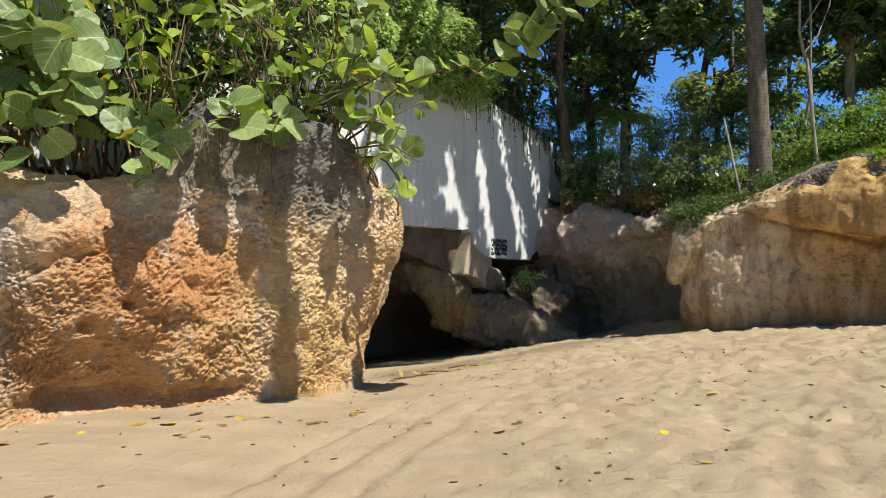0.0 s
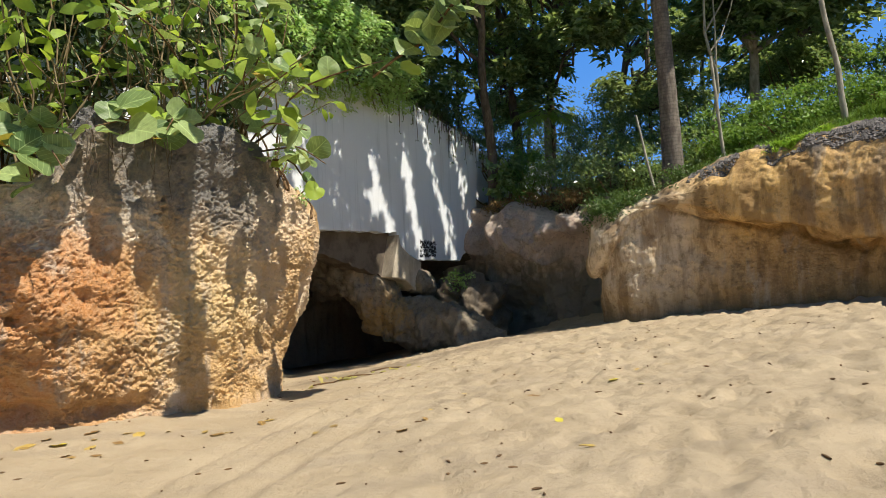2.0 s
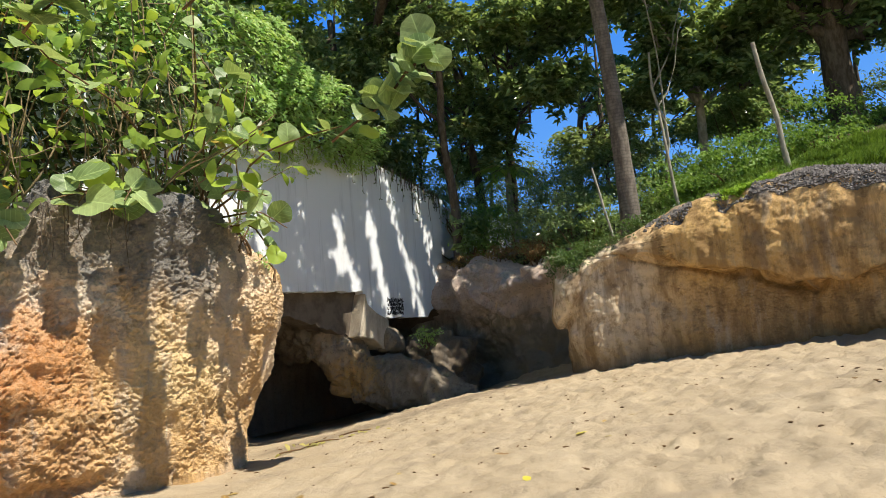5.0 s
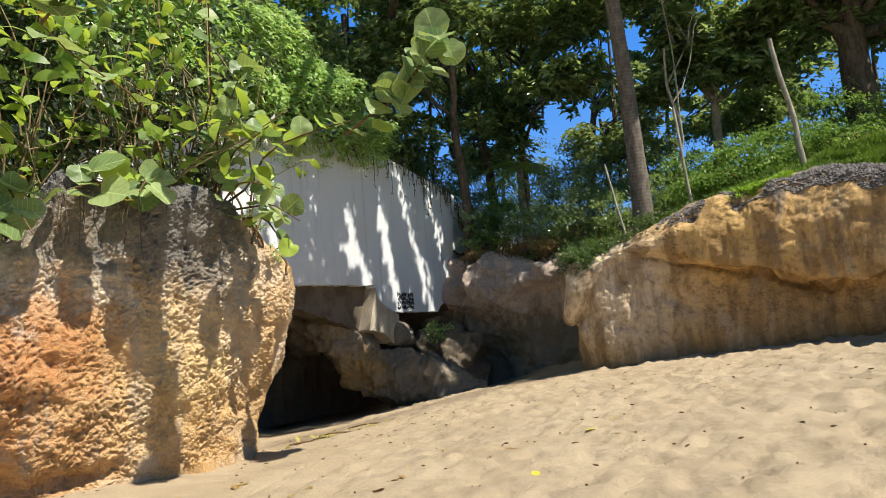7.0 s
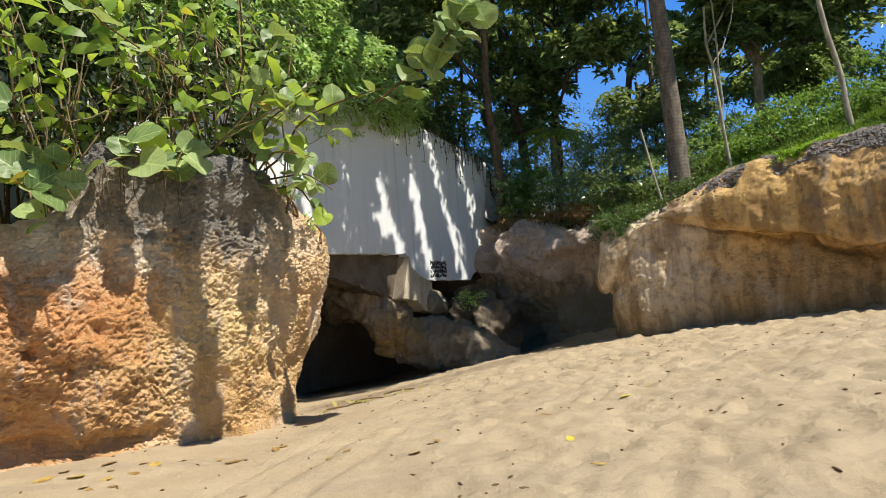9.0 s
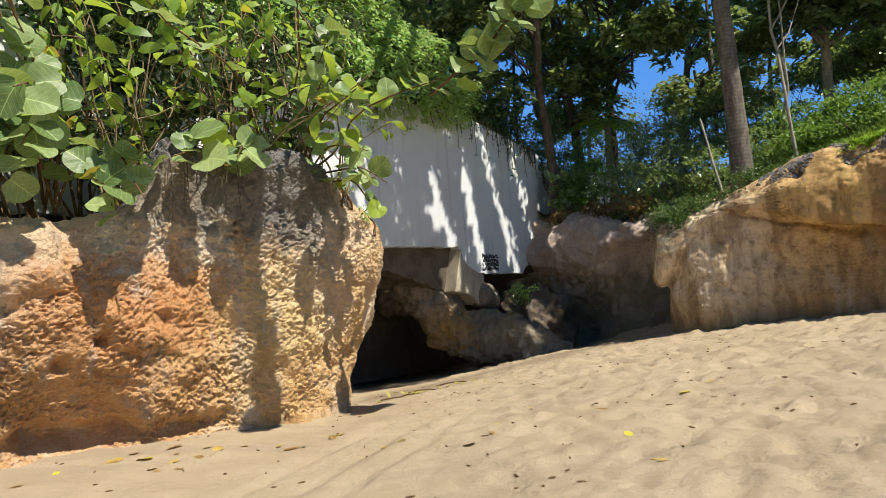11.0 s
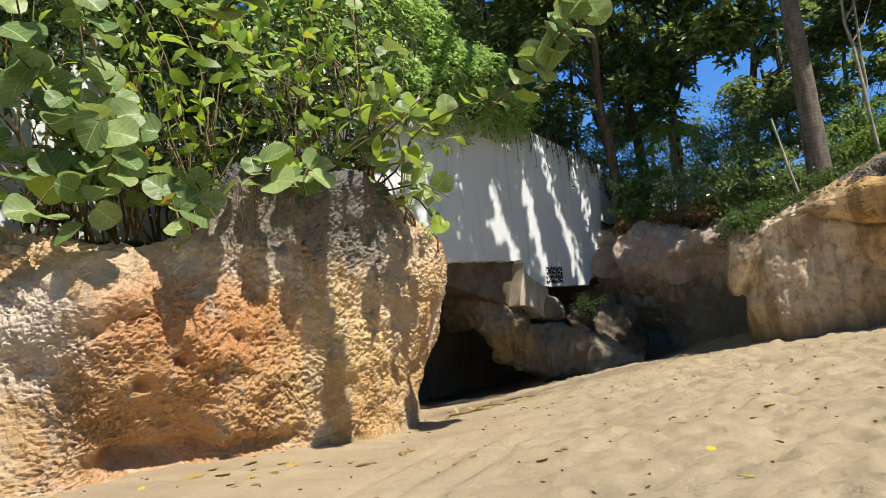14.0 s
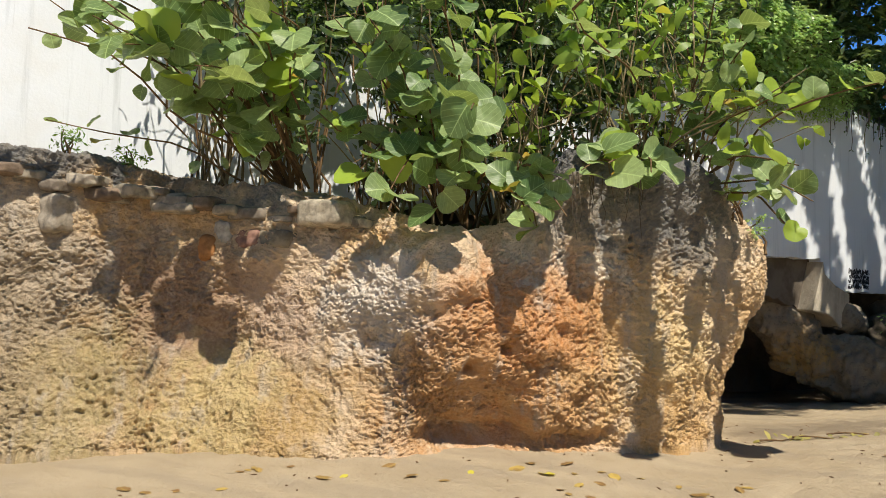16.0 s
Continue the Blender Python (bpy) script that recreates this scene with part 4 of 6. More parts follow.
def set_leaves(at, way, face, size, aspect=0.5, fold=0.12):
    """One bent four-cornered blade at each place, pointing along way."""
    n = len(at)
    s = (size * rng.uniform(0.6, 1.3, n))[:, None]
    d = unit(way - (way * face).sum(1)[:, None] * face)
    side = np.cross(face, d)
    mid = at + d * s * 0.48 + face * s * fold
    v = np.stack([at, mid + side * s * aspect * 0.5, at + d * s - face * s * fold * 1.5, mid - side * s * aspect * 0.5], 1).reshape(-1, 3)
    return v, np.arange(4 * n).reshape(n, 4)


def tree(name, base, top, radius, crowns, leaf, leaf_mat, bark, label, limbs=8, leaves=120, clump=0.40, category="tree", group="trees on the hill", dense=1.0):
    """crowns: (centre, radii, number of clumps)."""
    base, top = np.asarray(base, float), np.asarray(top, float)
    t = thing(name, base, label, category, group)
    path = catmull(bent(base - (0, 0, 0.4), top, 5, wobble=0.03), 10) - base
    part("trunk", mesh_of("trunk", *tube(path, np.linspace(radius, radius * 0.45, 10), 9)), bark, t)
    leafy = []
    for centre, radii, count in crowns:
        c = in_ball(int(count * dense), centre, radii, 0.15)
        leafy.append(sprays(c, leaves, clump * 1.35))
        for k in range(limbs):
            f = rng.uniform(0.55, 1.0)
            s = path[int(f * 9)] + base
            e = c[rng.integers(len(c))]
            part("limb", mesh_of("limb", *tube(bent(s, e, 7, wobble=0.10) - base, np.linspace(radius * 0.42, radius * 0.06, 7), 6)), bark, t)
    v, f = set_leaves(*(np.vstack(k) for k in zip(*leafy)), leaf * 0.8)
    part("crown", mesh_of("crown", v - base, f, False), leaf_mat, t, kind="stuff")
    return t


def bush(name, centre, radii, count, leaves, leaf, mat, label, spread=0.16, up=0.62, aspect=0.5, group="bushes on the bank", foot=None, category="bush", hollow=0.2):
    centre = np.asarray(centre, float)
    base = np.asarray(foot if foot is not None else centre - (0, 0, radii[2]), float)
    t = thing(name, base, label, category, group)
    c, at = clumps(centre, radii, count, leaves, spread, hollow)
    stems = [tube(bent(base + rng.normal(size=3) * (0.08, 0.08, 0) - (0, 0, 0.15), e, 6, wobble=0.12) - base, np.linspace(0.018, 0.005, 6), 5) for e in c[: max(5, count // 3)]]
    part("stalk", mesh_of("stalk", *join(stems)), TWIG, t, kind="stuff")
    v, f = leaf_cloud(at, leaf, up, aspect, toward=(0.40, -0.50, 0.75))
    part("foliage", mesh_of("foliage", v - base, f, False), mat, t, kind="stuff")
    return t


# ---- sea grape
def grape_leaf_mesh(seed):
    """A round, slightly cupped leaf with a raised midrib and wavy rim."""
    r = random.Random(seed)
    n, rings = 20, (0.0, 0.55, 1.0)
    verts, faces = [(0, 0, 0)], []
    ph = r.uniform(0, 6)
    for k in (1, 2):
        for i in range(n):
            a = 2 * math.pi * i / n
            rad = rings[k] * 0.5 * (1 + 0.05 * math.sin(3 * a + ph) + 0.025 * math.sin(7 * a + 2 * ph))
            rad *= 1 - 0.30 * math.exp(-((min(a, 2 * math.pi - a)) / 0.33) ** 2) * (k == 2)
            x, y = -math.cos(a) * rad * 0.98 + 0.0, math.sin(a) * rad * 1.06
            z = 0.20 * abs(y) + r.uniform(-0.010, 0.010) * k - 0.22 * x * x + 0.022 * math.sin(3 * a + ph) * k
            verts.append((x, y, z))
    for i in range(n):
        j = (i + 1) % n
        faces.append((0, 1 + i, 1 + j))
        faces.append((1 + i, 1 + n + i, 1 + n + j))
        faces.append((1 + i, 1 + n + j, 1 + j))
    me = mesh_of("leaf", verts, faces)
    me.materials.append(GRAPE_LEAF)
    return me


GRAPE = [grape_leaf_mesh(k) for k in range(5)]


def sea_grape(root, branches, label, facing=(0.30, -0.62, 0.65), spread=1.0, loose=0.50):
    """branches: (start, tip, leaves, leaf size, sag). Round leaves stand to both sides of each branch's outer part."""
    root = np.asarray(root, float)
    t = thing("sea_grape_shrub", root, label, "shrub", "sea grape shrubs on the cliff")
    for start, tip, count, size, sag in branches:
        path = bent(start, tip, 10, sag, 0.05)
        part("branch", mesh_of("branch", *tube(path - root, np.linspace(0.014, 0.005, 10), 6)), TWIG, t)
        count = max(5, int(count * 0.85))
        for k in range(count):
            f = 0.30 + 0.70 * (k + 0.5) / count
            i = min(int(f * 9), 8)
            at = path[i] + (path[i + 1] - path[i]) * (f * 9 - i)
            s = size * rng.uniform(0.78, 1.3)
            off = rng.normal(size=3)
            off = off / np.linalg.norm(off) * s * rng.uniform(0.35, 0.75) * spread
            n = unit(np.asarray(facing) + rng.normal(size=3) * loose)
            axis = off - (off @ n) * n
            axis[2] -= 0.02
            axis = unit(axis - (axis @ n) * n)
            side = np.cross(n, axis)
            m = Matrix(((axis[0] * s, side[0] * s, n[0] * s, 0), (axis[1] * s, side[1] * s, n[1] * s, 0), (axis[2] * s, side[2] * s, n[2] * s, 0), (0, 0, 0, 1)))
            ob = part("leaf", GRAPE[int(rng.integers(5))], GRAPE_LEAF, t)
            ob.matrix_local = Matrix.Translation(at + off - root) @ m
    return t


sea_grape((-3.4, 5.6, 1.95), [
    ((-3.4, 5.6, 2.0), (-2.95, 4.5, 2.05), 14, 0.25, -0.45), ((-3.4, 5.6, 2.0), (-3.35, 4.5, 2.15), 14, 0.25, -0.5), ((-3.4, 5.6, 2.0), (-3.75, 4.55, 2.4), 12, 0.25, -0.35),
    ((-3.2, 5.6, 2.0), (-2.75, 4.5, 2.35), 16, 0.23, -0.4), ((-3.2, 5.6, 2.1), (-2.45, 4.0, 2.6), 10, 0.27, -0.5), ((-3.2, 5.6, 2.0), (-2.25, 4.8, 1.90), 13, 0.21, -0.5), ((-2.7, 5.3, 2.3), (-2.18, 4.72, 1.86), 8, 0.22, -0.25), ((-2.5, 5.2, 2.4), (-1.93, 4.66, 1.92), 9, 0.23, -0.15), ((-3.3, 5.6, 2.0), (-2.55, 4.75, 2.85), 13, 0.22, -0.3),
    ((-3.4, 5.6, 2.0), (-3.55, 4.3, 3.6), 24, 0.26, -0.2), ((-3.4, 5.6, 2.0), (-3.1, 4.6, 3.15), 13, 0.24, -0.2), ((-3.6, 5.6, 2.0), (-4.2, 4.6, 2.9), 12, 0.23, -0.2),
    ((-3.4, 5.6, 2.0), (-2.9, 4.5, 3.9), 14, 0.24, -0.2), ((-3.4, 5.6, 2.0), (-4.0, 4.5, 3.7), 14, 0.24, -0.2),
    ((-3.3, 5.6, 2.1), (-2.9, 4.2, 4.4), 12, 0.25, -0.3), ((-3.4, 5.6, 2.1), (-3.6, 4.0, 4.5), 12, 0.25, -0.3)],
    "sea grape shrub with round green leaves hanging over the cliff")
sea_grape((-1.75, 6.3, 2.35), [
    ((-1.75, 6.3, 2.4), (-1.95, 5.2, 2.36), 6, 0.24, -0.16), ((-1.75, 6.3, 2.4), (-1.7, 5.1, 2.30), 10, 0.25, -0.2), ((-1.75, 6.3, 2.4), (-1.4, 5.2, 2.32), 11, 0.25, -0.18)],
    "low sea grape shoots on the black rock top")
sea_grape((-1.3, 7.0, 2.35), [
    ((-1.3, 7.0, 2.4), (-0.35, 5.65, 2.40), 10, 0.24, -0.2), ((-1.3, 7.0, 2.4), (-0.22, 5.95, 2.15), 10, 0.24, -0.2), ((-1.0, 7.0, 2.4), (-0.28, 6.1, 1.85), 7, 0.17, -0.12),
    ((-1.3, 7.0, 2.4), (-0.75, 6.2, 3.78), 11, 0.25, -0.1), ((-1.3, 7.0, 2.4), (-0.45, 5.85, 3.05), 12, 0.22, -0.2), ((-1.2, 7.0, 2.5), (0.35, 5.75, 3.05), 12, 0.20, -0.15),
    ((0.25, 5.9, 2.95), (1.15, 5.3, 3.55), 20, 0.26, 0.06), ((0.75, 5.6, 3.25), (1.2, 5.25, 3.6), 9, 0.27, 0.0), ((-1.3, 7.0, 2.4), (-0.72, 5.85, 3.5), 10, 0.24, -0.2)],
    "sea grape shrub with long leafy branches reaching past the rock")
sea_grape((-4.9, 5.2, 2.15), [
    ((-4.9, 5.2, 2.2), (-6.4, 3.6, 2.75), 10, 0.15, -0.05), ((-4.9, 5.2, 2.2), (-6.4, 3.5, 3.85), 12, 0.28, -0.2),
    ((-4.9, 5.2, 2.2), (-4.6, 4.0, 2.60), 10, 0.24, -0.2), ((-4.9, 5.2, 2.2), (-5.4, 3.9, 3.35), 12, 0.25, -0.2), ((-4.9, 5.2, 2.2), (-4.4, 4.3, 3.4), 11, 0.24, -0.1), ((-4.9, 5.2, 2.2), (-5.6, 4.0, 4.1), 10, 0.25, -0.1), ((-4.9, 5.2, 2.2), (-4.9, 4.2, 4.0), 10, 0.25, -0.1),
    ((-4.8, 5.2, 2.3), (-4.9, 3.2, 3.1), 11, 0.28, -0.4), ((-4.7, 5.2, 2.3), (-4.3, 3.3, 2.9), 10, 0.28, -0.4), ((-4.7, 5.2, 2.3), (-5.3, 2.9, 3.6), 11, 0.29, -0.4), ((-4.7, 5.2, 2.3), (-4.5, 3.0, 3.6), 11, 0.29, -0.4), ((-4.6, 5.2, 2.3), (-3.8, 3.5, 3.3), 9, 0.27, -0.4), ((-4.9, 5.2, 2.3), (-5.8, 2.6, 3.9), 10, 0.30, -0.4),
    ((-4.9, 5.2, 2.3), (-5.0, 3.0, 3.25), 10, 0.26, -0.35), ((-4.9, 5.2, 2.3), (-5.15, 2.65, 3.05), 9, 0.13, -0.2), ((-4.8, 5.2, 2.3), (-4.2, 2.8, 3.35), 13, 0.28, -0.4), ((-4.8, 5.2, 2.3), (-4.05, 3.2, 3.35), 10, 0.26, -0.35),
    ((-4.9, 5.2, 2.2), (-4.4, 3.6, 4.3), 10, 0.26, -0.2), ((-4.9, 5.2, 2.2), (-5.2, 3.4, 4.3), 10, 0.26, -0.2), ((-4.9, 5.2, 2.2), (-3.9, 3.7, 4.1), 9, 0.25, -0.2),
    ((-4.9, 5.2, 2.2), (-6.3, 3.0, 4.2), 14, 0.30, -0.3), ((-4.9, 5.2, 2.2), (-5.95, 3.6, 3.75), 11, 0.27, -0.25)],
    "sea grape shrub with yellowing leaves before the white wall")
sea_grape((-1.5, 7.1, 2.35), [
    ((-0.97, 5.5, 4.1), (0.43, 4.19, 4.2), 15, 0.27, -0.02), ((-1.5, 7.1, 2.3), (-0.9, 5.55, 4.1), 5, 0.2, -0.3),
    ((-1.95, 4.8, 3.55), (-1.42, 4.22, 3.6), 11, 0.30, 0.0), ((-1.5, 7.1, 2.3), (-1.95, 4.8, 3.55), 6, 0.2, -0.4)],
    "tall sea grape with long boughs arching over the rock", facing=(0.3, -0.3, 0.9), spread=0.35, loose=0.3)


# ---- shrubs with straw-coloured stems and lime leaves
def stemmy(root, tips, label, leaf=0.19, per=15, mat=None):
    root = np.asarray(root, float)
    t = thing("leafy_shrub", root, label, "shrub", "leafy shrubs on the cliff top")
    at = []
    for tip in tips:
        foot = root + rng.normal(size=3) * (0.18, 0.15, 0) - (0, 0, 0.1)
        path = bent(foot, tip, 9, wobble=0.07)
        part("stem", mesh_of("stem", *tube(path - root, np.linspace(0.016, 0.005, 9), 6)), STEM, t)
        for k in range(3):
            s = path[rng.integers(3, 8)]
            e = s + rng.normal(size=3) * (0.35, 0.3, 0.25)
            part("twig", mesh_of("twig", *tube(bent(s, e, 5) - root, np.linspace(0.007, 0.003, 5), 5)), STEM, t)
            at.append(e + rng.normal(size=(per // 3, 3)) * 0.09)
        for k in range(2):
            e = root + (np.asarray(tip) - root) * rng.uniform(0.6, 1.1) + rng.normal(size=3) * (0.35, 0.25, 0.15)
            part("stem", mesh_of("stem", *tube(bent(root + rng.normal(size=3) * (0.25, 0.15, 0) - (0, 0, 0.1), e, 8, wobble=0.08) - root, np.linspace(0.013, 0.005, 8), 5)), STEM, t)
        at.append(np.asarray(tip) + rng.normal(size=(per, 3)) * (0.17, 0.15, 0.13))
    v, f = blade_cloud(np.vstack(at), leaf, 0.5, 0.44, droop=0.25)
    part("foliage", mesh_of("foliage", v - root, f), mat or LIME_LEAF, t, kind="stuff")


stemmy((-2.7, 6.3, 2.1), [(-3.2, 5.7, 3.6), (-2.9, 5.6, 3.9), (-2.5, 5.6, 3.3), (-2.2, 5.8, 3.8), (-2.6, 6.2, 4.5), (-3.3, 6.0, 4.6), (-2.0, 6.0, 3.5)], "leafy shrub with straw stems and lime leaves", leaf=0.24, per=14)
stemmy((-1.9, 6.8, 2.25), [(-2.3, 6.1, 4.2), (-1.8, 6.0, 3.7), (-1.5, 6.1, 3.2), (-1.3, 6.1, 4.0), (-1.7, 6.4, 4.8), (-0.85, 5.9, 3.05), (-2.2, 6.6, 5.2)], "leafy shrub with thin stems and bright leaves", leaf=0.23, per=14)
stemmy((-3.9, 5.9, 2.1), [(-4.3, 5.3, 3.5), (-3.9, 5.2, 4.0), (-3.5, 5.2, 3.1), (-4.5, 5.6, 4.6), (-3.7, 5.5, 4.8), (-3.2, 5.2, 2.9)], "leafy shrub with tangled straw stems", leaf=0.15)
stemmy((-5.3, 5.4, 2.15), [(-5.4, 4.9, 3.6), (-4.9, 5.0, 4.2), (-5.7, 5.2, 4.5), (-4.7, 5.0, 3.3)], "thin straggling shrub before the white wall", leaf=0.09)
stemmy((-5.7, 5.1, 2.2), [(-5.6, 4.6, 5.7), (-5.0, 4.5, 6.1), (-5.3, 4.9, 5.3), (-6.1, 4.7, 6.0), (-5.7, 4.4, 5.0)], "tall thin shrub with grey-green leaves before the white wall", leaf=0.13, per=27, mat=MID_LEAF)
stemmy((-1.3, 7.4, 2.3), [(-1.6, 6.7, 4.4), (-0.9, 6.6, 3.9), (-1.2, 6.8, 5.0), (-0.7, 6.6, 3.3), (-1.9, 7.0, 5.4)], "tall leafy shrub with pale stems", leaf=0.15)
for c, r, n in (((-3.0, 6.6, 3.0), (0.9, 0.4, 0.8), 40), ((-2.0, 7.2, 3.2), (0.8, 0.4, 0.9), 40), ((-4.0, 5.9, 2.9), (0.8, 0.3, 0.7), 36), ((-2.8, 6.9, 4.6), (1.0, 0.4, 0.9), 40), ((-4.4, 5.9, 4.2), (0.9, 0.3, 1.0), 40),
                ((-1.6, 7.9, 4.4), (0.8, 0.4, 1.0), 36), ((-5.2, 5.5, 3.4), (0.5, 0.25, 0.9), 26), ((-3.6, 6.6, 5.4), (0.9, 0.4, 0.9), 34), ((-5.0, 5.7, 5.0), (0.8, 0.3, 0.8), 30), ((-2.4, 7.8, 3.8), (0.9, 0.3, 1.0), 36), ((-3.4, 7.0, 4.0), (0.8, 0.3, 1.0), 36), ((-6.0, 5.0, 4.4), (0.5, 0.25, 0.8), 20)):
    bush("dense_shrub", c, r, int(n * (0.55 if c[0] > -3.5 else 0.42)), 55, 0.12, SHADE_LEAF, "shrub behind the sea grapes, its leaves toned dark for shade", 0.15, group="shrubs on the cliff top", foot=(c[0], c[1], 2.1))

# ---- vine over the wall
def wall_vine(s0, s1, top, count):
    """A mat of vine that bulges over the wall's upper edge and hangs before it."""
    base = np.array(wall_place((s0 + s1) / 2, -0.1, 4.75))
    t = thing("wall_vine", base, "bright small-leaved vine mounded over the white wall", "vine", "vines on the white wall")
    s, h = rng.uniform(s0 - 0.25, s1 + 0.25, count), rng.random(count) ** 0.85
    z = 4.38 + h * (top - 4.38)
    q = np.stack([s * 1.1, h * 2.4, np.zeros(count)], 1)
    out = 0.15 + 0.55 * np.sin(np.pi * np.clip(h * 0.75 + 0.12, 0, 1)) + 0.38 * fbm(q, 3) - 1.5 * np.maximum(h - 0.72, 0)
    out -= rng.choice((0.0, 0.03, 0.10), count)
    keep = fbm(q * 3.0 + 5, 2) > -0.75 + 0.5 * (h < 0.12)
    place = np.array(WALL_AT) + np.outer(s, np.array(WALL_DIR)) + np.outer(out, (WALL_DIR.y, -WALL_DIR.x, 0)) + np.outer(z, (0, 0, 1))
    place = place[keep]
    v, f = leaf_cloud(place, 0.115, 0.80, 0.55, droop=0.4, toward=(0.45, -0.55, 0.70))
    part("foliage", mesh_of("foliage", v - base, f, False), VINE_LEAF, t, kind="stuff")
    stems = [tube(bent(base + np.array(WALL_DIR) * rng.uniform(-0.5, 0.5), place[rng.integers(len(place))], 7, wobble=0.12) - base, np.linspace(0.014, 0.005, 7), 5) for k in range(14)]
    part("stalk", mesh_of("stalk", *join(stems)), TWIG, t, kind="stuff")


for s0, s1, top, n in ((-1.6, -0.6, 5.35, 1500), (-2.7, -1.6, 6.3, 3800), (-4.0, -2.7, 7.0, 5200), (-5.4, -4.0, 7.0, 4600), (-7.0, -5.4, 6.7, 4200), (-8.8, -7.0, 6.5, 3800), (-10.9, -8.8, 6.3, 3400)):
    wall_vine(s0, s1, top, int(n * 0.62))
for s, z in ((-2.6, 4.45), (-1.9, 4.5), (-1.2, 4.55), (-0.6, 4.6), (-3.4, 4.4)):
    bush("hanging_vine", tuple(wall_place(s, 0.14, z)), (0.4, 0.14, 0.42), 18, 45, 0.05, VINE_LEAF, "thin vine hanging down the white wall", 0.09, up=0.3, group="hanging vines", foot=tuple(wall_place(s, 0.08, 4.85)))

def hanging_strands(s0, s1, count):
    """Bare thin stems of the vine that hang down before the upper wall."""
    base = np.array(wall_place((s0 + s1) / 2, 0.05, 4.6))
    t = thing("hanging_strands", base, "thin dry vine strands hanging down the white wall", "vine", "hanging vines")
    lines = []
    for k in range(count):
        s = rng.uniform(s0, s1)
        top = 4.72 if s < 0.1 else 4.69 - 0.235 * s
        a = np.array(wall_place(s, rng.uniform(0.03, 0.14), top + 0.03))
        b = a - (rng.uniform(-0.03, 0.03), 0.0, 0.15 + 0.75 * rng.random() ** 2)
        lines.append(tube(bent(a, b, 6, wobble=0.04) - base, np.linspace(0.008, 0.004, 6), 4))
    part("strand", mesh_of("strand", *join(lines)), BARK, t, kind="stuff")
    at = np.array([line[0][rng.integers(len(line[0]))] for line in lines for _ in range(5)]) + base
    v, f = leaf_cloud(at, 0.06, 0.4, 0.5, droop=0.8)
    part("foliage", mesh_of("foliage", v - base, f, False), CREEPER, t, kind="stuff")


hanging_strands(-0.8, 0.9, 30)
hanging_strands(0.9, 2.35, 36)

for s, z, wide, tall, n in ((-8.2, 5.6, 1.2, 1.1, 46), (-6.6, 5.8, 1.2, 1.3, 50), (-5.0, 6.0, 1.2, 1.4, 54), (-3.6, 6.1, 1.1, 1.5, 54), (-2.3, 5.9, 1.0, 1.4, 50), (-1.1, 6.3, 0.9, 1.9, 60), (0.1, 6.1, 0.9, 1.7, 56), (1.2, 5.5, 0.8, 1.4, 48), (2.2, 4.9, 0.7, 1.1, 40)):
    bush("wall_shrub", tuple(wall_place(s, -1.3, z)), (wide, 0.6, tall), n, 62, 0.17, DARK_LEAF, "dense dark shrub growing behind the white wall", 0.24, up=0.5, group="shrubs behind the white wall", foot=tuple(wall_place(s, -1.2, 4.2)), hollow=0.0)

# ---- trees
def hill_tree(*what, **more):
    return tree("hill_tree", *what, dense=0.52, **more)


tree("dark_tree", (2.85, 14.6, 3.0), (2.5, 13.4, 8.4), 0.13, [((2.2, 14.2, 7.6), (1.9, 1.5, 2.3), 58)], 0.23, DARK_LEAF, BARK, "dark-leaved tree leaning over the white wall", group="dark trees")
tree("dark_tree", (3.9, 16.6, 3.5), (3.4, 16.5, 9.0), 0.15, [((3.2, 16.8, 8.0), (1.5, 1.6, 2.9), 48), ((4.0, 17.2, 6.6), (0.7, 0.8, 1.6), 26)], 0.23, DARK_LEAF, BARK, "tall dark-leaved tree behind the wall", group="dark trees")
tree("dark_tree", (0.6, 16.0, 4.3), (0.2, 15.6, 9.2), 0.17, [((0.2, 15.4, 8.6), (2.6, 1.8, 2.6), 90)], 0.23, DARK_LEAF, BARK, "spreading dark tree behind the vine-covered wall", group="dark trees")
tree("dark_tree", (-3.4, 13.0, 4.3), (-3.0, 12.6, 9.0), 0.17, [((-2.8, 12.6, 8.4), (2.5, 1.8, 2.3), 120)], 0.20, MID_LEAF, BARK, "broad tree above the white wall", group="dark trees")
tree("dark_tree", (-7.5, 9.6, 4.3), (-7.2, 9.3, 8.5), 0.16, [((-7.0, 9.0, 7.6), (2.6, 1.8, 1.9), 100)], 0.20, MID_LEAF, BARK, "broad tree on the high ground by the wall", group="dark trees")
tree("dark_tree", (-6.0, 9.6, 4.4), (-5.6, 9.2, 7.5), 0.13, [((-5.4, 8.9, 7.2), (1.9, 1.4, 1.5), 60)], 0.20, MID_LEAF, BARK, "leafy tree rising behind the white wall", group="dark trees")
hill_tree((8.9, 13.6, 4.6), (8.4, 13.0, 7.0), 0.13, [((8.3, 12.7, 7.5), (1.5, 1.1, 0.9), 62), ((8.6, 12.1, 6.3), (0.9, 0.7, 0.45), 24), ((7.6, 13.2, 6.9), (0.6, 0.5, 0.6), 30), ((8.3, 12.9, 6.5), (0.5, 0.5, 0.4), 26), ((7.3, 12.4, 8.3), (1.0, 0.8, 0.6), 24)], 0.25, DARK_LEAF, PALE_BARK, "forked tree with pale limbs on the hill", limbs=6)
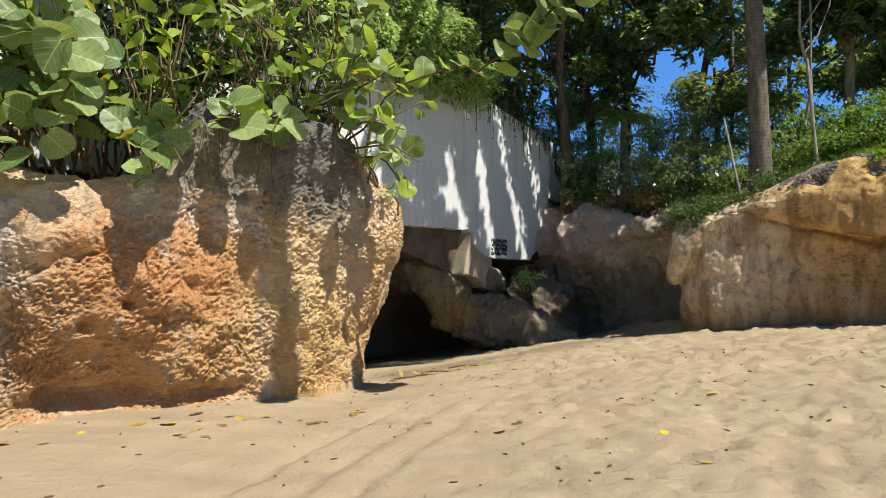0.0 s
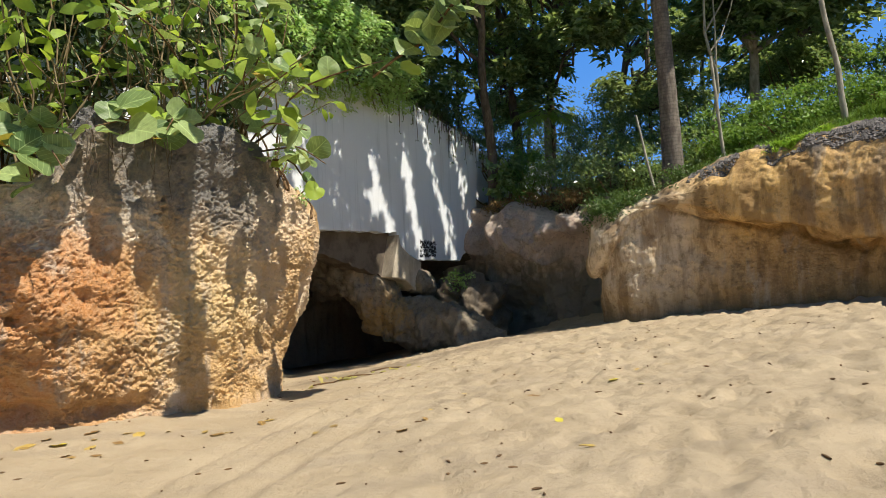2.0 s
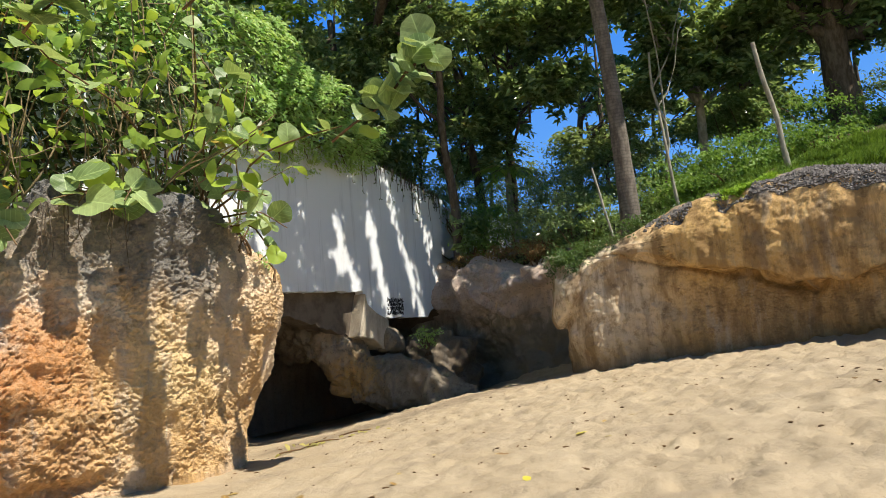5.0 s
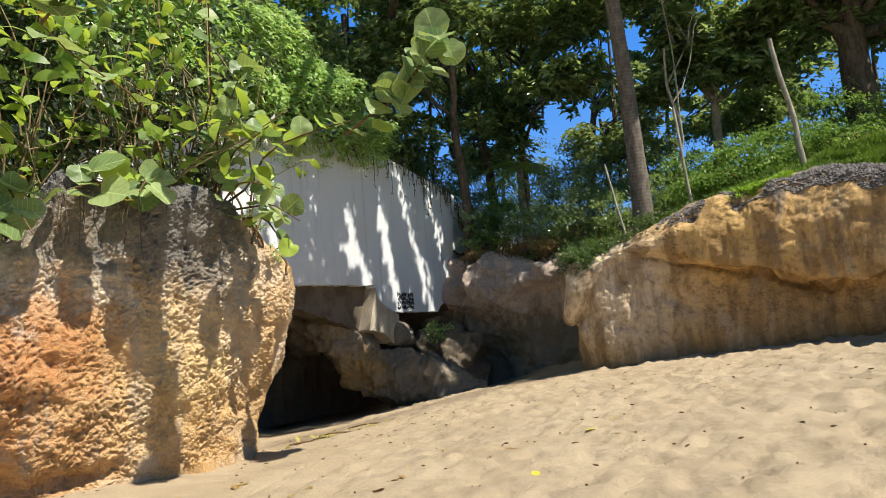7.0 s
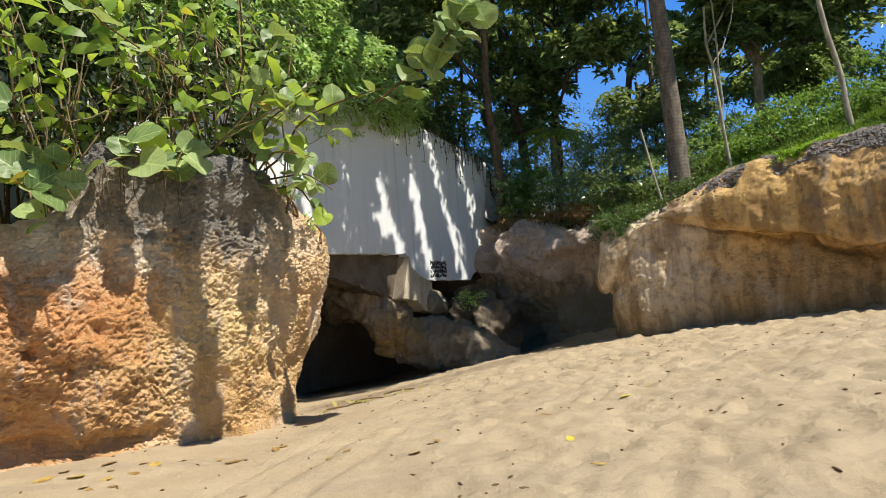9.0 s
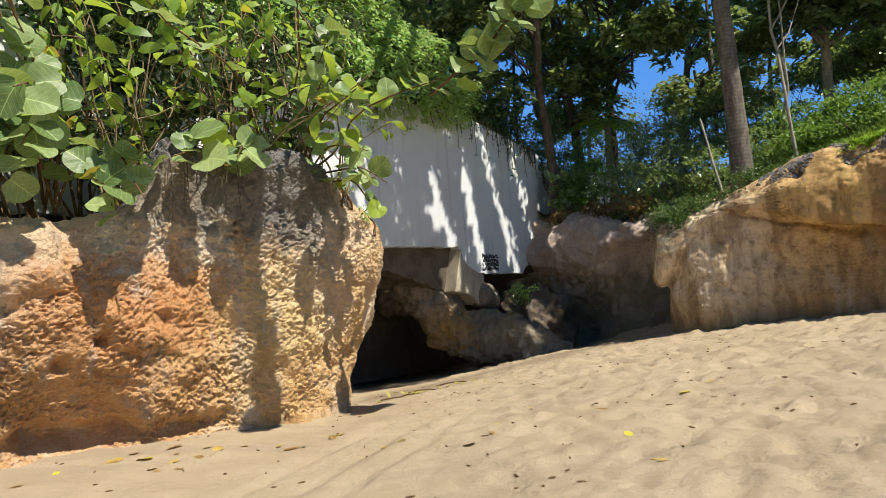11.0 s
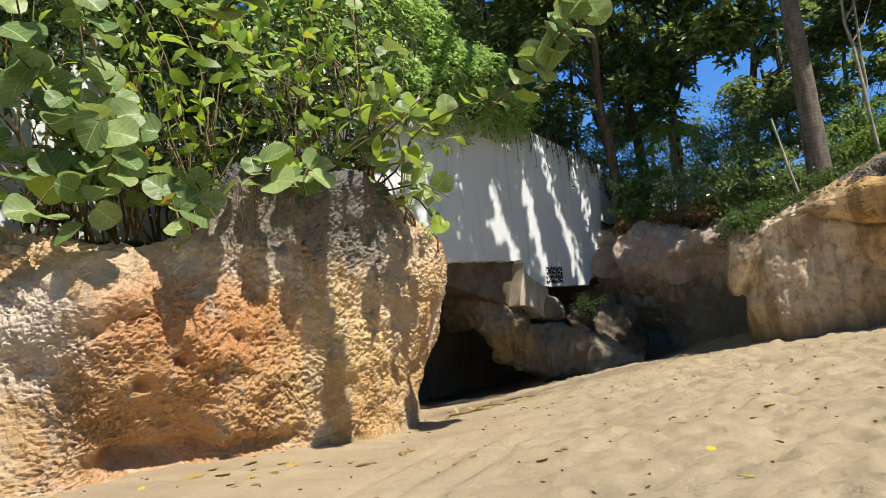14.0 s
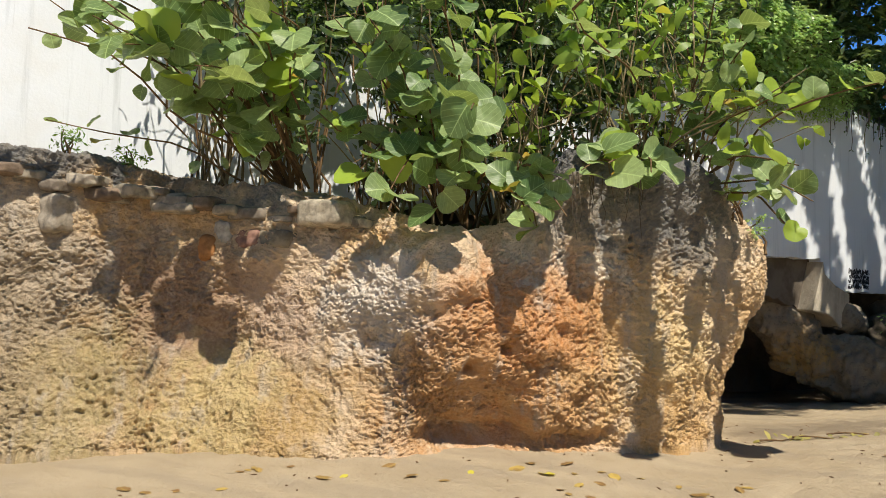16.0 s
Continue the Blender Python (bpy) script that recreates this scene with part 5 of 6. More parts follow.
hill_tree((10.7, 11.3, 4.4), (10.3, 11.0, 8.2), 0.36, [((9.6, 11.4, 7.6), (1.6, 1.1, 0.7), 60), ((10.4, 11.0, 7.4), (1.6, 1.2, 0.7), 50), ((11.6, 11.6, 6.9), (1.2, 0.9, 0.6), 34)], 0.26, DARK_LEAF, BARK, "old tree with a thick grey trunk on the hill", limbs=9)
hill_tree((7.6, 17.2, 4.6), (7.3, 16.8, 6.6), 0.09, [((7.2, 16.6, 6.0), (0.95, 0.7, 0.6), 52), ((7.7, 14.3, 6.5), (0.55, 0.5, 0.5), 34), ((7.9, 15.2, 5.5), (0.7, 0.5, 0.6), 26)], 0.20, FEATHER_LEAF, BARK, "small tree with layered feathery leaves behind the palm")
hill_tree((8.0, 20.0, 5.0), (8.4, 19.6, 9.0), 0.16, [((9.4, 18.8, 8.6), (1.4, 1.2, 1.2), 50)], 0.27, DARK_LEAF, BARK, "tall thin-crowned tree far up the hill")
hill_tree((11.4, 15.6, 5.8), (11.0, 15.0, 8.0), 0.17, [((10.7, 14.7, 6.3), (1.2, 0.8, 0.6), 50), ((9.9, 15.3, 6.2), (1.0, 0.7, 0.6), 40), ((9.9, 12.9, 7.0), (1.2, 0.8, 0.7), 50), ((11.6, 15.0, 8.0), (1.8, 1.2, 1.0), 56)], 0.26, DARK_LEAF, BARK, "dark tree among others up the hill")
hill_tree((16.0, 17.0, 6.5), (15.8, 16.8, 11.0), 0.2, [((15.6, 16.4, 10.4), (3.0, 2.0, 2.0), 80)], 0.28, DARK_LEAF, BARK, "dark tree at the wood's edge")
hill_tree((14.2, 10.2, 5.4), (13.4, 9.8, 8.4), 0.18, [((12.6, 9.6, 8.2), (2.2, 1.6, 1.4), 76), ((11.4, 9.6, 6.3), (0.9, 0.8, 0.5), 26)], 0.25, DARK_LEAF, BARK, "dark tree over the grassy slope")
hill_tree((4.9, 17.0, 4.2), (4.9, 15.6, 8.2), 0.13, [((5.0, 13.2, 6.45), (0.95, 0.5, 0.5), 60), ((5.2, 14.2, 8.3), (1.3, 0.8, 0.75), 60), ((4.4, 15.6, 6.2), (0.28, 0.4, 1.2), 36), ((4.5, 15.4, 9.1), (1.2, 0.9, 0.8), 40), ((6.6, 14.0, 8.5), (1.1, 0.8, 0.6), 36)], 0.25, DARK_LEAF, BARK, "dark tree whose boughs cross the open sky", limbs=7)
hill_tree((6.9, 11.8, 3.3), (6.5, 11.3, 6.2), 0.045, [((6.9, 10.9, 8.2), (1.2, 0.9, 0.7), 30)], 0.15, DARK_LEAF, PALE_BARK, "slender pale-stemmed tree beside the palm", limbs=3)


for k, (x, y, z) in enumerate(((1.6, 16.4, 4.0), (2.3, 15.8, 3.6), (3.4, 17.6, 4.0), (4.6, 18.5, 4.4), (9.8, 17.5, 5.6), (7.6, 16.5, 4.8), (11.0, 15.6, 5.8), (14.6, 15.0, 6.2))):
    lean = rng.normal(size=2) * 0.4
    tree("slender_tree", (x, y, z), (x + lean[0], y + lean[1], z + 5.5), 0.06, [((x + lean[0], y + lean[1], z + 5.6), (0.9, 0.9, 1.0), 16)], 0.2, DARK_LEAF, BARK if k % 3 else PALE_BARK, "slender dark-stemmed tree in the wood", limbs=4, group="slender trees")


def overhanging_tree(base, top, height):
    """A tall tree whose long, nearly parallel boughs reach out over the wall and the cave."""
    base, top = np.asarray(base, float), np.asarray(top, float)
    t = thing("overhanging_tree", base, "tall tree with long leafy boughs over the white wall", "tree", "dark trees")
    path = bent(base - (0, 0, 0.4), top, 12, wobble=0.02)
    part("trunk", mesh_of("trunk", *tube(path - base, np.linspace(0.24, 0.14, 12), 10)), BARK, t)
    along, across = np.array([0.927, -0.374, 0.0]), np.array([0.374, 0.927, 0.0])
    edge = 7.3
    for k, (width, gap, lo, hi) in enumerate(((0.9, 0.16, -2.6, 1.4), (0.80, 0.2, -2.3, 2.2), (0.64, 0.30, -2.1, 3.0), (0.42, 0.48, -2.0, 3.4), (0.50, 0.36, -1.8, 3.6), (0.62, 0.28, -1.6, 3.6), (0.66, 0.2, -1.4, 3.6), (0.5, 0.1, -1.2, 3.6), (-2.87, 0, 0.6, 3.2))):
        if width < 0:  # the shorter bough that fills a gap near the tips
            width, edge = 0.36, 9.97
        lo = max(lo, -1.6)
        mid = edge + width / 2
        edge += width + gap
        z = height + 0.25 * math.sin(2.1 * k)
        a, b = along * lo + across * mid + (0, 0, z - 0.2), along * hi + across * (mid + 0.1) + (0, 0, z)
        q = bent(a, b, 14, -0.25, 0.015)
        bough = part("bough", mesh_of("bough", *tube(q - base, np.linspace(0.07, 0.015, 14), 6)), BARK, t)
        part("limb", mesh_of("limb", *tube(bent(path[-1 - k % 4], a, 9, -0.4, 0.05) - base, np.linspace(0.11, 0.07, 9), 7)), BARK, t)
        n = int(2300 * (hi - lo) / 5)
        at = q[rng.integers(0, 14, n)] + along * rng.uniform(-0.25, 0.25, n)[:, None] + across * (rng.uniform(-0.5, 0.5, n) * width)[:, None] + rng.normal(size=(n, 3)) * (0, 0, 0.12)
        at = at[(pnoise(at * 1.3) > -0.4) & (pnoise(at * (4.5, 4.5, 0)) > -0.66) & ((mid < 10.9) | (pnoise(at * 2.0 + 7) > -0.35))]
        for (x0, y0), (x1, y1), half in (((2.45, 9.41), (4.30, 9.77), 0.14), ((3.2, 10.45), (4.65, 10.12), 0.08)):  # thin places in the spray
            u = np.array((x1 - x0, y1 - y0))
            f = ((at[:, :2] - (x0, y0)) @ u / (u @ u)).clip(0, 1)
            at = at[np.hypot(*(at[:, :2] - (x0, y0) - f[:, None] * u).T) > half]
        v, f = leaf_cloud(at, 0.17, 0.75, 0.55)
        part("spray", mesh_of("spray", v - base, f, False), DARK_LEAF, bough, kind="stuff")


overhanging_tree((0.9, 17.2, 4.4), (1.2, 14.5, 9.8), 9.0)


def palm(base, top, radius, fronds, length, label, bark=None, leaf=None):
    base, top = np.asarray(base, float), np.asarray(top, float)
    t = thing("palm_tree", base, label, "palm tree")
    p = bent(base - (0, 0, 0.5), top, 40, wobble=0.0)
    p += np.outer(np.sin(np.minimum(np.linspace(0, 1.9, 40), 1) * np.pi), (0.10, 0, 0))
    r = np.linspace(radius, radius * (0.62 if top[2] < 10 else 0.42), 40) * (0.86 + 0.45 * np.exp(-np.linspace(0, 14, 40))) * (1 + 0.02 * np.cos(np.arange(40) * np.pi))
    part("trunk", mesh_of("trunk", *tube(p - base, r, 14)), bark or PALM_BARK, t)
    for k in range(fronds):
        a, e = 2 * math.pi * k / fronds + rng.uniform(-0.2, 0.2), rng.uniform(-0.1, 0.9)
        d = np.array([math.cos(a) * math.cos(e), math.sin(a) * math.cos(e), math.sin(e)])
        q = top + d * np.linspace(0, length, 16)[:, None] - np.array([0, 0, 1.0]) * (np.linspace(0, 1, 16) ** 2 * length * 0.55)[:, None]
        at = np.repeat(q[1:], 6, 0) + rng.normal(size=(90, 3)) * 0.02
        side = unit(np.cross(d, (0, 0, 1.0)))
        sg = np.where(np.arange(90) % 2, 1, -1)[:, None]
        tip = at + side * sg * 0.45 * length / 2.4 + d * 0.18 - (0, 0, 0.22)
        w = unit(np.gradient(q, axis=0))[1:].repeat(6, 0) * 0.022
        v = np.stack([at - w, at + w, tip + w * 0.2, tip - w * 0.2], 1).reshape(-1, 3)
        frond = part("frond", mesh_of("frond", v - base, np.arange(360).reshape(90, 4), False), leaf or MID_LEAF, t)
        part("midrib", mesh_of("midrib", *tube(q - base, np.linspace(0.02, 0.004, 16), 5)), STEM, frond)
    return t


palm((5.35, 10.55, 2.45), (4.19, 9.68, 16.2), 0.185, 15, 2.5, "coconut palm with a ringed grey trunk on the bank")
palm((4.35, 15.2, 3.2), (4.38, 15.1, 4.9), 0.14, 9, 1.0, "small palm with a stubby pale trunk", PALE_BARK, LIME_LEAF)


def dead_trunk(base, top, radius, label):
    base = np.asarray(base, float)
    t = thing("dead_trunk", base, label, "dead tree", "bare trunks on the bank")
    part("trunk", mesh_of("trunk", *tube(catmull(bent(base - (0, 0, 0.3), top, 5, wobble=0.014), 22) - base, np.linspace(radius, radius * 0.7, 22) * rng.uniform(0.92, 1.08, 22), 9)), PALE_BARK, t)


dead_trunk((7.1, 8.55, 3.0), (6.78, 8.60, 5.1), 0.046, "bare pale dead trunk standing on the turf edge")
dead_trunk((6.0, 10.0, 2.9), (5.87, 10.06, 4.55), 0.032, "thin bare pole leaning beside the palm")
dead_trunk((4.8, 10.03, 2.3), (4.55, 10.14, 3.6), 0.024, "thin grey stick leaning on the bank")

# ---- bushes along the bank
for c, r, n, m in (((7.5, 9.95, 3.4), (0.7, 0.4, 0.35), 26, MID_LEAF), ((8.6, 9.5, 3.6), (0.8, 0.4, 0.4), 30, MID_LEAF), ((6.5, 10.4, 3.1), (0.6, 0.4, 0.3), 22, MID_LEAF), ((7.9, 10.9, 3.75), (1.1, 0.7, 0.6), 40, MID_LEAF), ((9.4, 10.2, 4.1), (1.1, 0.7, 0.7), 40, MID_LEAF), ((6.9, 11.6, 3.6), (0.8, 0.6, 0.5), 30, MID_LEAF), ((10.8, 11.6, 4.7), (1.4, 0.8, 0.8), 45, MID_LEAF),
                   ((5.9, 11.4, 3.0), (0.8, 0.5, 0.5), 30, DARK_LEAF), ((5.0, 11.9, 2.9), (0.8, 0.5, 0.6), 34, DARK_LEAF), ((4.3, 13.0, 2.9), (0.8, 0.5, 0.6), 34, FEATHER_LEAF), ((3.6, 14.4, 3.2), (0.6, 0.5, 0.7), 34, MID_LEAF),
                   ((5.4, 14.6, 3.9), (1.2, 0.6, 0.9), 40, FEATHER_LEAF), ((12.2, 10.2, 5.0), (1.4, 0.8, 0.9), 45, MID_LEAF), ((3.0, 15.6, 4.6), (0.8, 0.5, 1.1), 40, FEATHER_LEAF), ((1.3, 15.2, 5.0), (1.0, 0.5, 0.6), 40, DARK_LEAF),
                   ((7.2, 13.4, 4.2), (1.2, 0.6, 0.8), 40, DARK_LEAF), ((10.2, 14.0, 5.4), (1.6, 0.7, 0.9), 45, DARK_LEAF), ((6.2, 16.6, 4.8), (1.5, 0.7, 1.0), 45, DARK_LEAF), ((13.8, 12.4, 6.0), (1.5, 0.7, 1.0), 45, DARK_LEAF), ((3.6, 17.6, 4.7), (1.6, 0.7, 1.0), 70, DARK_LEAF), ((5.4, 18.6, 4.2), (1.4, 0.7, 0.8), 60, DARK_LEAF), ((7.2, 17.2, 4.5), (1.5, 0.7, 1.1), 70, DARK_LEAF), ((9.4, 16.6, 5.2), (1.6, 0.7, 1.0), 60, DARK_LEAF)):
    bush("bank_bush", c, r, n, 80, 0.085, m, "leafy green bush on the wooded bank", 0.17)
bush("broad_leaf_plant", (3.05, 14.05, 3.25), (0.4, 0.3, 0.4), 16, 14, 0.26, DARK_LEAF, "glossy dark broad-leaved plant beside the wall end", 0.12, aspect=0.35)
for c in ((2.9, 13.95, 2.6), (3.5, 13.3, 2.55), (4.0, 12.4, 2.5), (4.4, 12.9, 2.7)):
    bush("dry_fern", c, (0.35, 0.25, 0.2), 14, 34, 0.09, DRY_LEAF, "dry brown ferns on the rock edge", 0.10, aspect=0.25, group="dry ferns", category="fern")
for c, r in (((4.15, 9.75, 2.1), (0.35, 0.3, 0.12)), ((4.5, 9.25, 2.2), (0.35, 0.25, 0.10)), ((3.78, 9.9, 1.9), (0.12, 0.3, 0.3)), ((3.80, 9.4, 1.9), (0.2, 0.15, 0.22)), ((4.1, 10.4, 2.15), (0.35, 0.3, 0.15)), ((5.1, 9.1, 2.38), (0.45, 0.3, 0.10)), ((5.6, 9.3, 2.6), (0.5, 0.4, 0.14))):
    bush("creeping_plant", c, r, 12, 46, 0.05, CREEPER, "low dark green creeper on the bank's edge", 0.10, group="creepers on the bank")
bush("creeping_plant", (1.75, 12.95, 0.95), (0.25, 0.2, 0.22), 12, 24, 0.07, VINE_LEAF, "small pale green plant on the shaded rock", 0.07, group="creepers on the bank")


for c, r, n in (((3.72, 9.72, 1.85), (0.14, 0.22, 0.34), 26), ((3.95, 9.5, 2.0), (0.3, 0.3, 0.16), 22), ((4.45, 10.2, 2.2), (0.4, 0.35, 0.16), 24), ((5.2, 9.5, 2.5), (0.5, 0.3, 0.14), 26)):
    bush("hanging_creeper", c, r, n, 50, 0.055, CREEPER, "dark green creeper hanging over the rock's edge", 0.09, group="creepers on the bank")

for c, r, say in (((-0.82, 6.95, 2.36), (0.14, 0.14, 0.14), "small weeds on the rock's edge"), ((-0.62, 7.3, 2.1), (0.10, 0.15, 0.18), "small weeds on the rock's edge"), ((-6.3, 3.75, 2.58), (0.14, 0.08, 0.10), "tiny weeds before the white wall"), ((-5.9, 4.1, 2.5), (0.14, 0.08, 0.10), "tiny weeds before the white wall")):
    bush("small_weed", c, r, 10, 16, 0.05, VINE_LEAF if c[0] > -2 else MID_LEAF, say, 0.05, aspect=0.35, group="small weeds", category="weed")


# ---- grass
def grass(name, centre, radii, count, length, label, lean=(-0.15, -0.25, 0.8), mat=None, on="hillside"):
    at = in_ball(count, centre, radii)
    at[:, 2] = [height_on(on, x, y) or -9 for x, y in at[:, :2]]
    at = at[(at[:, 2] > (2.5 if on == "cliff_right" else -5)) & (pnoise(at * 2.3) + 0.6 * pnoise(at * 6) > -0.35)] - (0, 0, 0.02)
    count = len(at)
    d = unit(rng.normal(size=(count, 3)) * (0.5, 0.5, 0.25) + lean)
    s = unit(np.cross(d, rng.normal(size=(count, 3)))) * 0.006
    h = length * rng.uniform(0.5, 1.2, count)[:, None]
    v = np.stack([at - s, at + s, at + d * h * 0.6 + s * 0.8 - (0, 0.01, 0), at + d * h + (-0.02, -0.05, -0.03)], 1).reshape(-1, 3)
    ob = part(name, mesh_of(name, v, np.arange(4 * count).reshape(-1, 4), False), mat or GRASS)
    tagged(ob, label, "grass", kind="stuff")


grass("turf_edge", (6.1, 8.3, 2.6), (0.75, 0.45, 0.2), 14000, 0.15, "bright lime turf on the bank's edge")
grass("lime_turf", (5.80, 7.95, 2.55), (0.48, 0.30, 0.2), 9000, 0.12, "bright lime turf hanging over the bank's rim", on="cliff_right")
grass("grass_slope", (7.9, 7.9, 3.0), (1.5, 1.2, 0.4), 24000, 0.20, "grass on the slope above the bank, toned darker for tree shade", mat=SHADED_GRASS)
grass("rough_grass", (6.6, 9.8, 3.0), (1.6, 0.9, 0.4), 8000, 0.16, "rough grass between the bushes on the bank", mat=SHADED_GRASS)


# ---------------------------------------------------------------- small things
def fallen_mesh(seed):
    r = random.Random(seed)
    n = 7
    v = []
    for i in range(n):
        x = i / (n - 1) - 0.5
        w = 0.27 * math.sqrt(max(0, 1 - (2 * x) ** 2)) + 0.01
        curl = 0.13 * r.uniform(0.3, 1.2)
        for s in (-1, 0, 1):
            v.append((x, s * w, curl * abs(s) * w * 1.6 + 0.16 * x * x * r.uniform(0.2, 1.3)))
    f = [(3 * i + k, 3 * i + 3 + k, 3 * i + 4 + k, 3 * i + 1 + k) for i in range(n - 1) for k in (0, 1)]
    me = mesh_of("fallen_leaf", v, f)
    me.materials.append(FALLEN)
    return me


LITTER = [fallen_mesh(k) for k in range(6)]


def strew(x, y, size, turn):
    ob = new("fallen_leaf", LITTER[int(rng.integers(6))])
    z = height_on("sand", x, y)
    ob.matrix_world = pose(x, y, z + 0.002, rng.uniform(-12, 12), rng.uniform(-12, 12), turn) @ Matrix.Scale(size, 4)
    tagged(ob, "curled dry yellow-brown leaf lying on the sand", "leaf", "fallen leaves on the sand")


for x, y, s in ((1.27, 3.65, 0.09), (1.26, 3.05, 0.11), (1.34, 4.55, 0.12), (0.37, 4.14, 0.12), (1.81, 2.9, 0.06), (2.29, 5.0, 0.07), (2.44, 2.7, 0.13)):
    strew(x, y, s, rng.uniform(0, 360))
for k in range(34):
    x = rng.uniform(-4.6, -0.6)
    y = 4.0 + 0.55 * (x + 4) + rng.uniform(-0.75, 0.15)
    strew(x, y, rng.uniform(0.07, 0.16), rng.uniform(0, 360))
for k in range(26):
    strew(rng.uniform(-0.5, 4.2), rng.uniform(4.0, 8.5), rng.uniform(0.03, 0.085), rng.uniform(0, 360))


def fallen_twig(x, y, turn, length):
    z = height_on("sand", x, y) + 0.012
    t = thing("fallen_twig", (x, y, z), "fallen leafy twig lying on the sand", "twig", "fallen twigs")
    d = np.array([math.cos(turn), math.sin(turn), 0.0])
    part("stem", mesh_of("stem", *tube(bent(-d * length / 2, d * length / 2, 7, wobble=0.06), np.linspace(0.010, 0.004, 7), 5)), TWIG, t)
    at = np.outer(rng.uniform(-0.4, 0.5, 12), d) * length + rng.normal(size=(12, 3)) * (0.04, 0.04, 0.01)
    part("foliage", mesh_of("foliage", *blade_cloud(at, 0.10, 0.85, 0.45)), WILTED, t, kind="stuff")


for x, y, a, ln in ((0.05, 7.6, 0.5, 0.7), (0.35, 7.75, 0.35, 0.6), (-0.35, 7.35, 0.6, 0.5)):
    fallen_twig(x, y, a, ln)


def build_debris():
    """Bits of twig and husk too many to count."""
    bits = []
    for k in range(420):
        x, y = rng.uniform(-4.5, 5.0), rng.uniform(2.0, 9.0)
        z = height_on("sand", x, y) - 0.006
        a, ln = rng.uniform(0, 6.28), rng.uniform(0.01, 0.05)
        p = np.array([x, y, z + 0.01]) + np.outer(np.linspace(-0.5, 0.5, 3), (math.cos(a) * ln, math.sin(a) * ln, 0.004))
        bits.append(tube(p, (0.004, 0.007, 0.003), 5))
    ob = part("beach_debris", mesh_of("beach_debris", *join(bits)), TWIG)
    tagged(ob, "scattered dark bits of twig and husk", "debris", kind="stuff")


build_debris()


def stone(place, size, seed, tone, label):
    s = Shade("stone", 0.9, spec=0.15)
    s.colour(s.mix(s.ramp(s.noise(12, 4, 0.6), 0.35, 0.65), tuple(0.8 * v for v in tone), tuple(0.45 * v for v in tone)))
    s.bump(s.noise(50, 3, 0.6), 0.5, 0.01)
    ob = part("stone", lump_mesh("stone", np.asarray(place), np.asarray(size), rng.uniform(-25, 25), 0.025, seed, 26, power=7.0, pits=0.014), s.mat)
    ob.location = place
    tagged(ob, label, "stone", "stones set in the cliff top")


for k, (x, y, z, sx, sz, tone, say) in enumerate((
        (-4.12, 4.62, 1.98, 0.24, 0.11, (0.60, 0.52, 0.40), "large pale stone set on the cliff edge"), (-4.85, 4.55, 1.74, 0.12, 0.09, (0.42, 0.24, 0.18), "reddish stone set in the cliff top"),
        (-5.1, 4.5, 1.80, 0.10, 0.10, (0.62, 0.56, 0.48), "pale stone set in the cliff top"), (-4.6, 4.6, 1.75, 0.17, 0.08, (0.34, 0.28, 0.20), "flat brown stone set in the cliff top"),
        (-5.5, 4.2, 2.05, 0.16, 0.06, (0.46, 0.40, 0.33), "flat grey stone set in the cliff top"), (-5.9, 3.9, 2.08, 0.14, 0.06, (0.42, 0.36, 0.28), "flat grey stone set in the cliff top"),
        (-5.25, 4.45, 1.66, 0.12, 0.11, (0.55, 0.26, 0.10), "orange-stained stone set in the cliff top"), (-6.2, 3.55, 1.9, 0.16, 0.17, (0.50, 0.43, 0.34), "square grey stone set in the cliff top"))):
    stone((x, y + 0.07, z), (sx, 0.14, sz), k * 3.0, tone, say)


def build_slabs():
    """Flat stones bedded along the cliff top."""
    line = catmull([(-7.0, 2.95, 2.28), (-6.4, 3.38, 2.22), (-5.85, 3.85, 2.15), (-5.35, 4.3, 2.08), (-4.5, 4.68, 1.99), (-3.85, 4.86, 1.93)], 19)
    for k, (x, y, z) in enumerate(line):
        w = rng.uniform(0.10, 0.19)
        tone = ((0.42, 0.36, 0.28), (0.34, 0.28, 0.22), (0.50, 0.43, 0.34), (0.30, 0.22, 0.16))[k % 4]
        stone((x + rng.uniform(-0.05, 0.05), y + 0.05, z + rng.uniform(-0.10, 0.06)), (w, 0.14, rng.uniform(0.03, 0.06)), 40 + k * 2.0, tone, "flat stone bedded in the cliff top")


build_slabs()


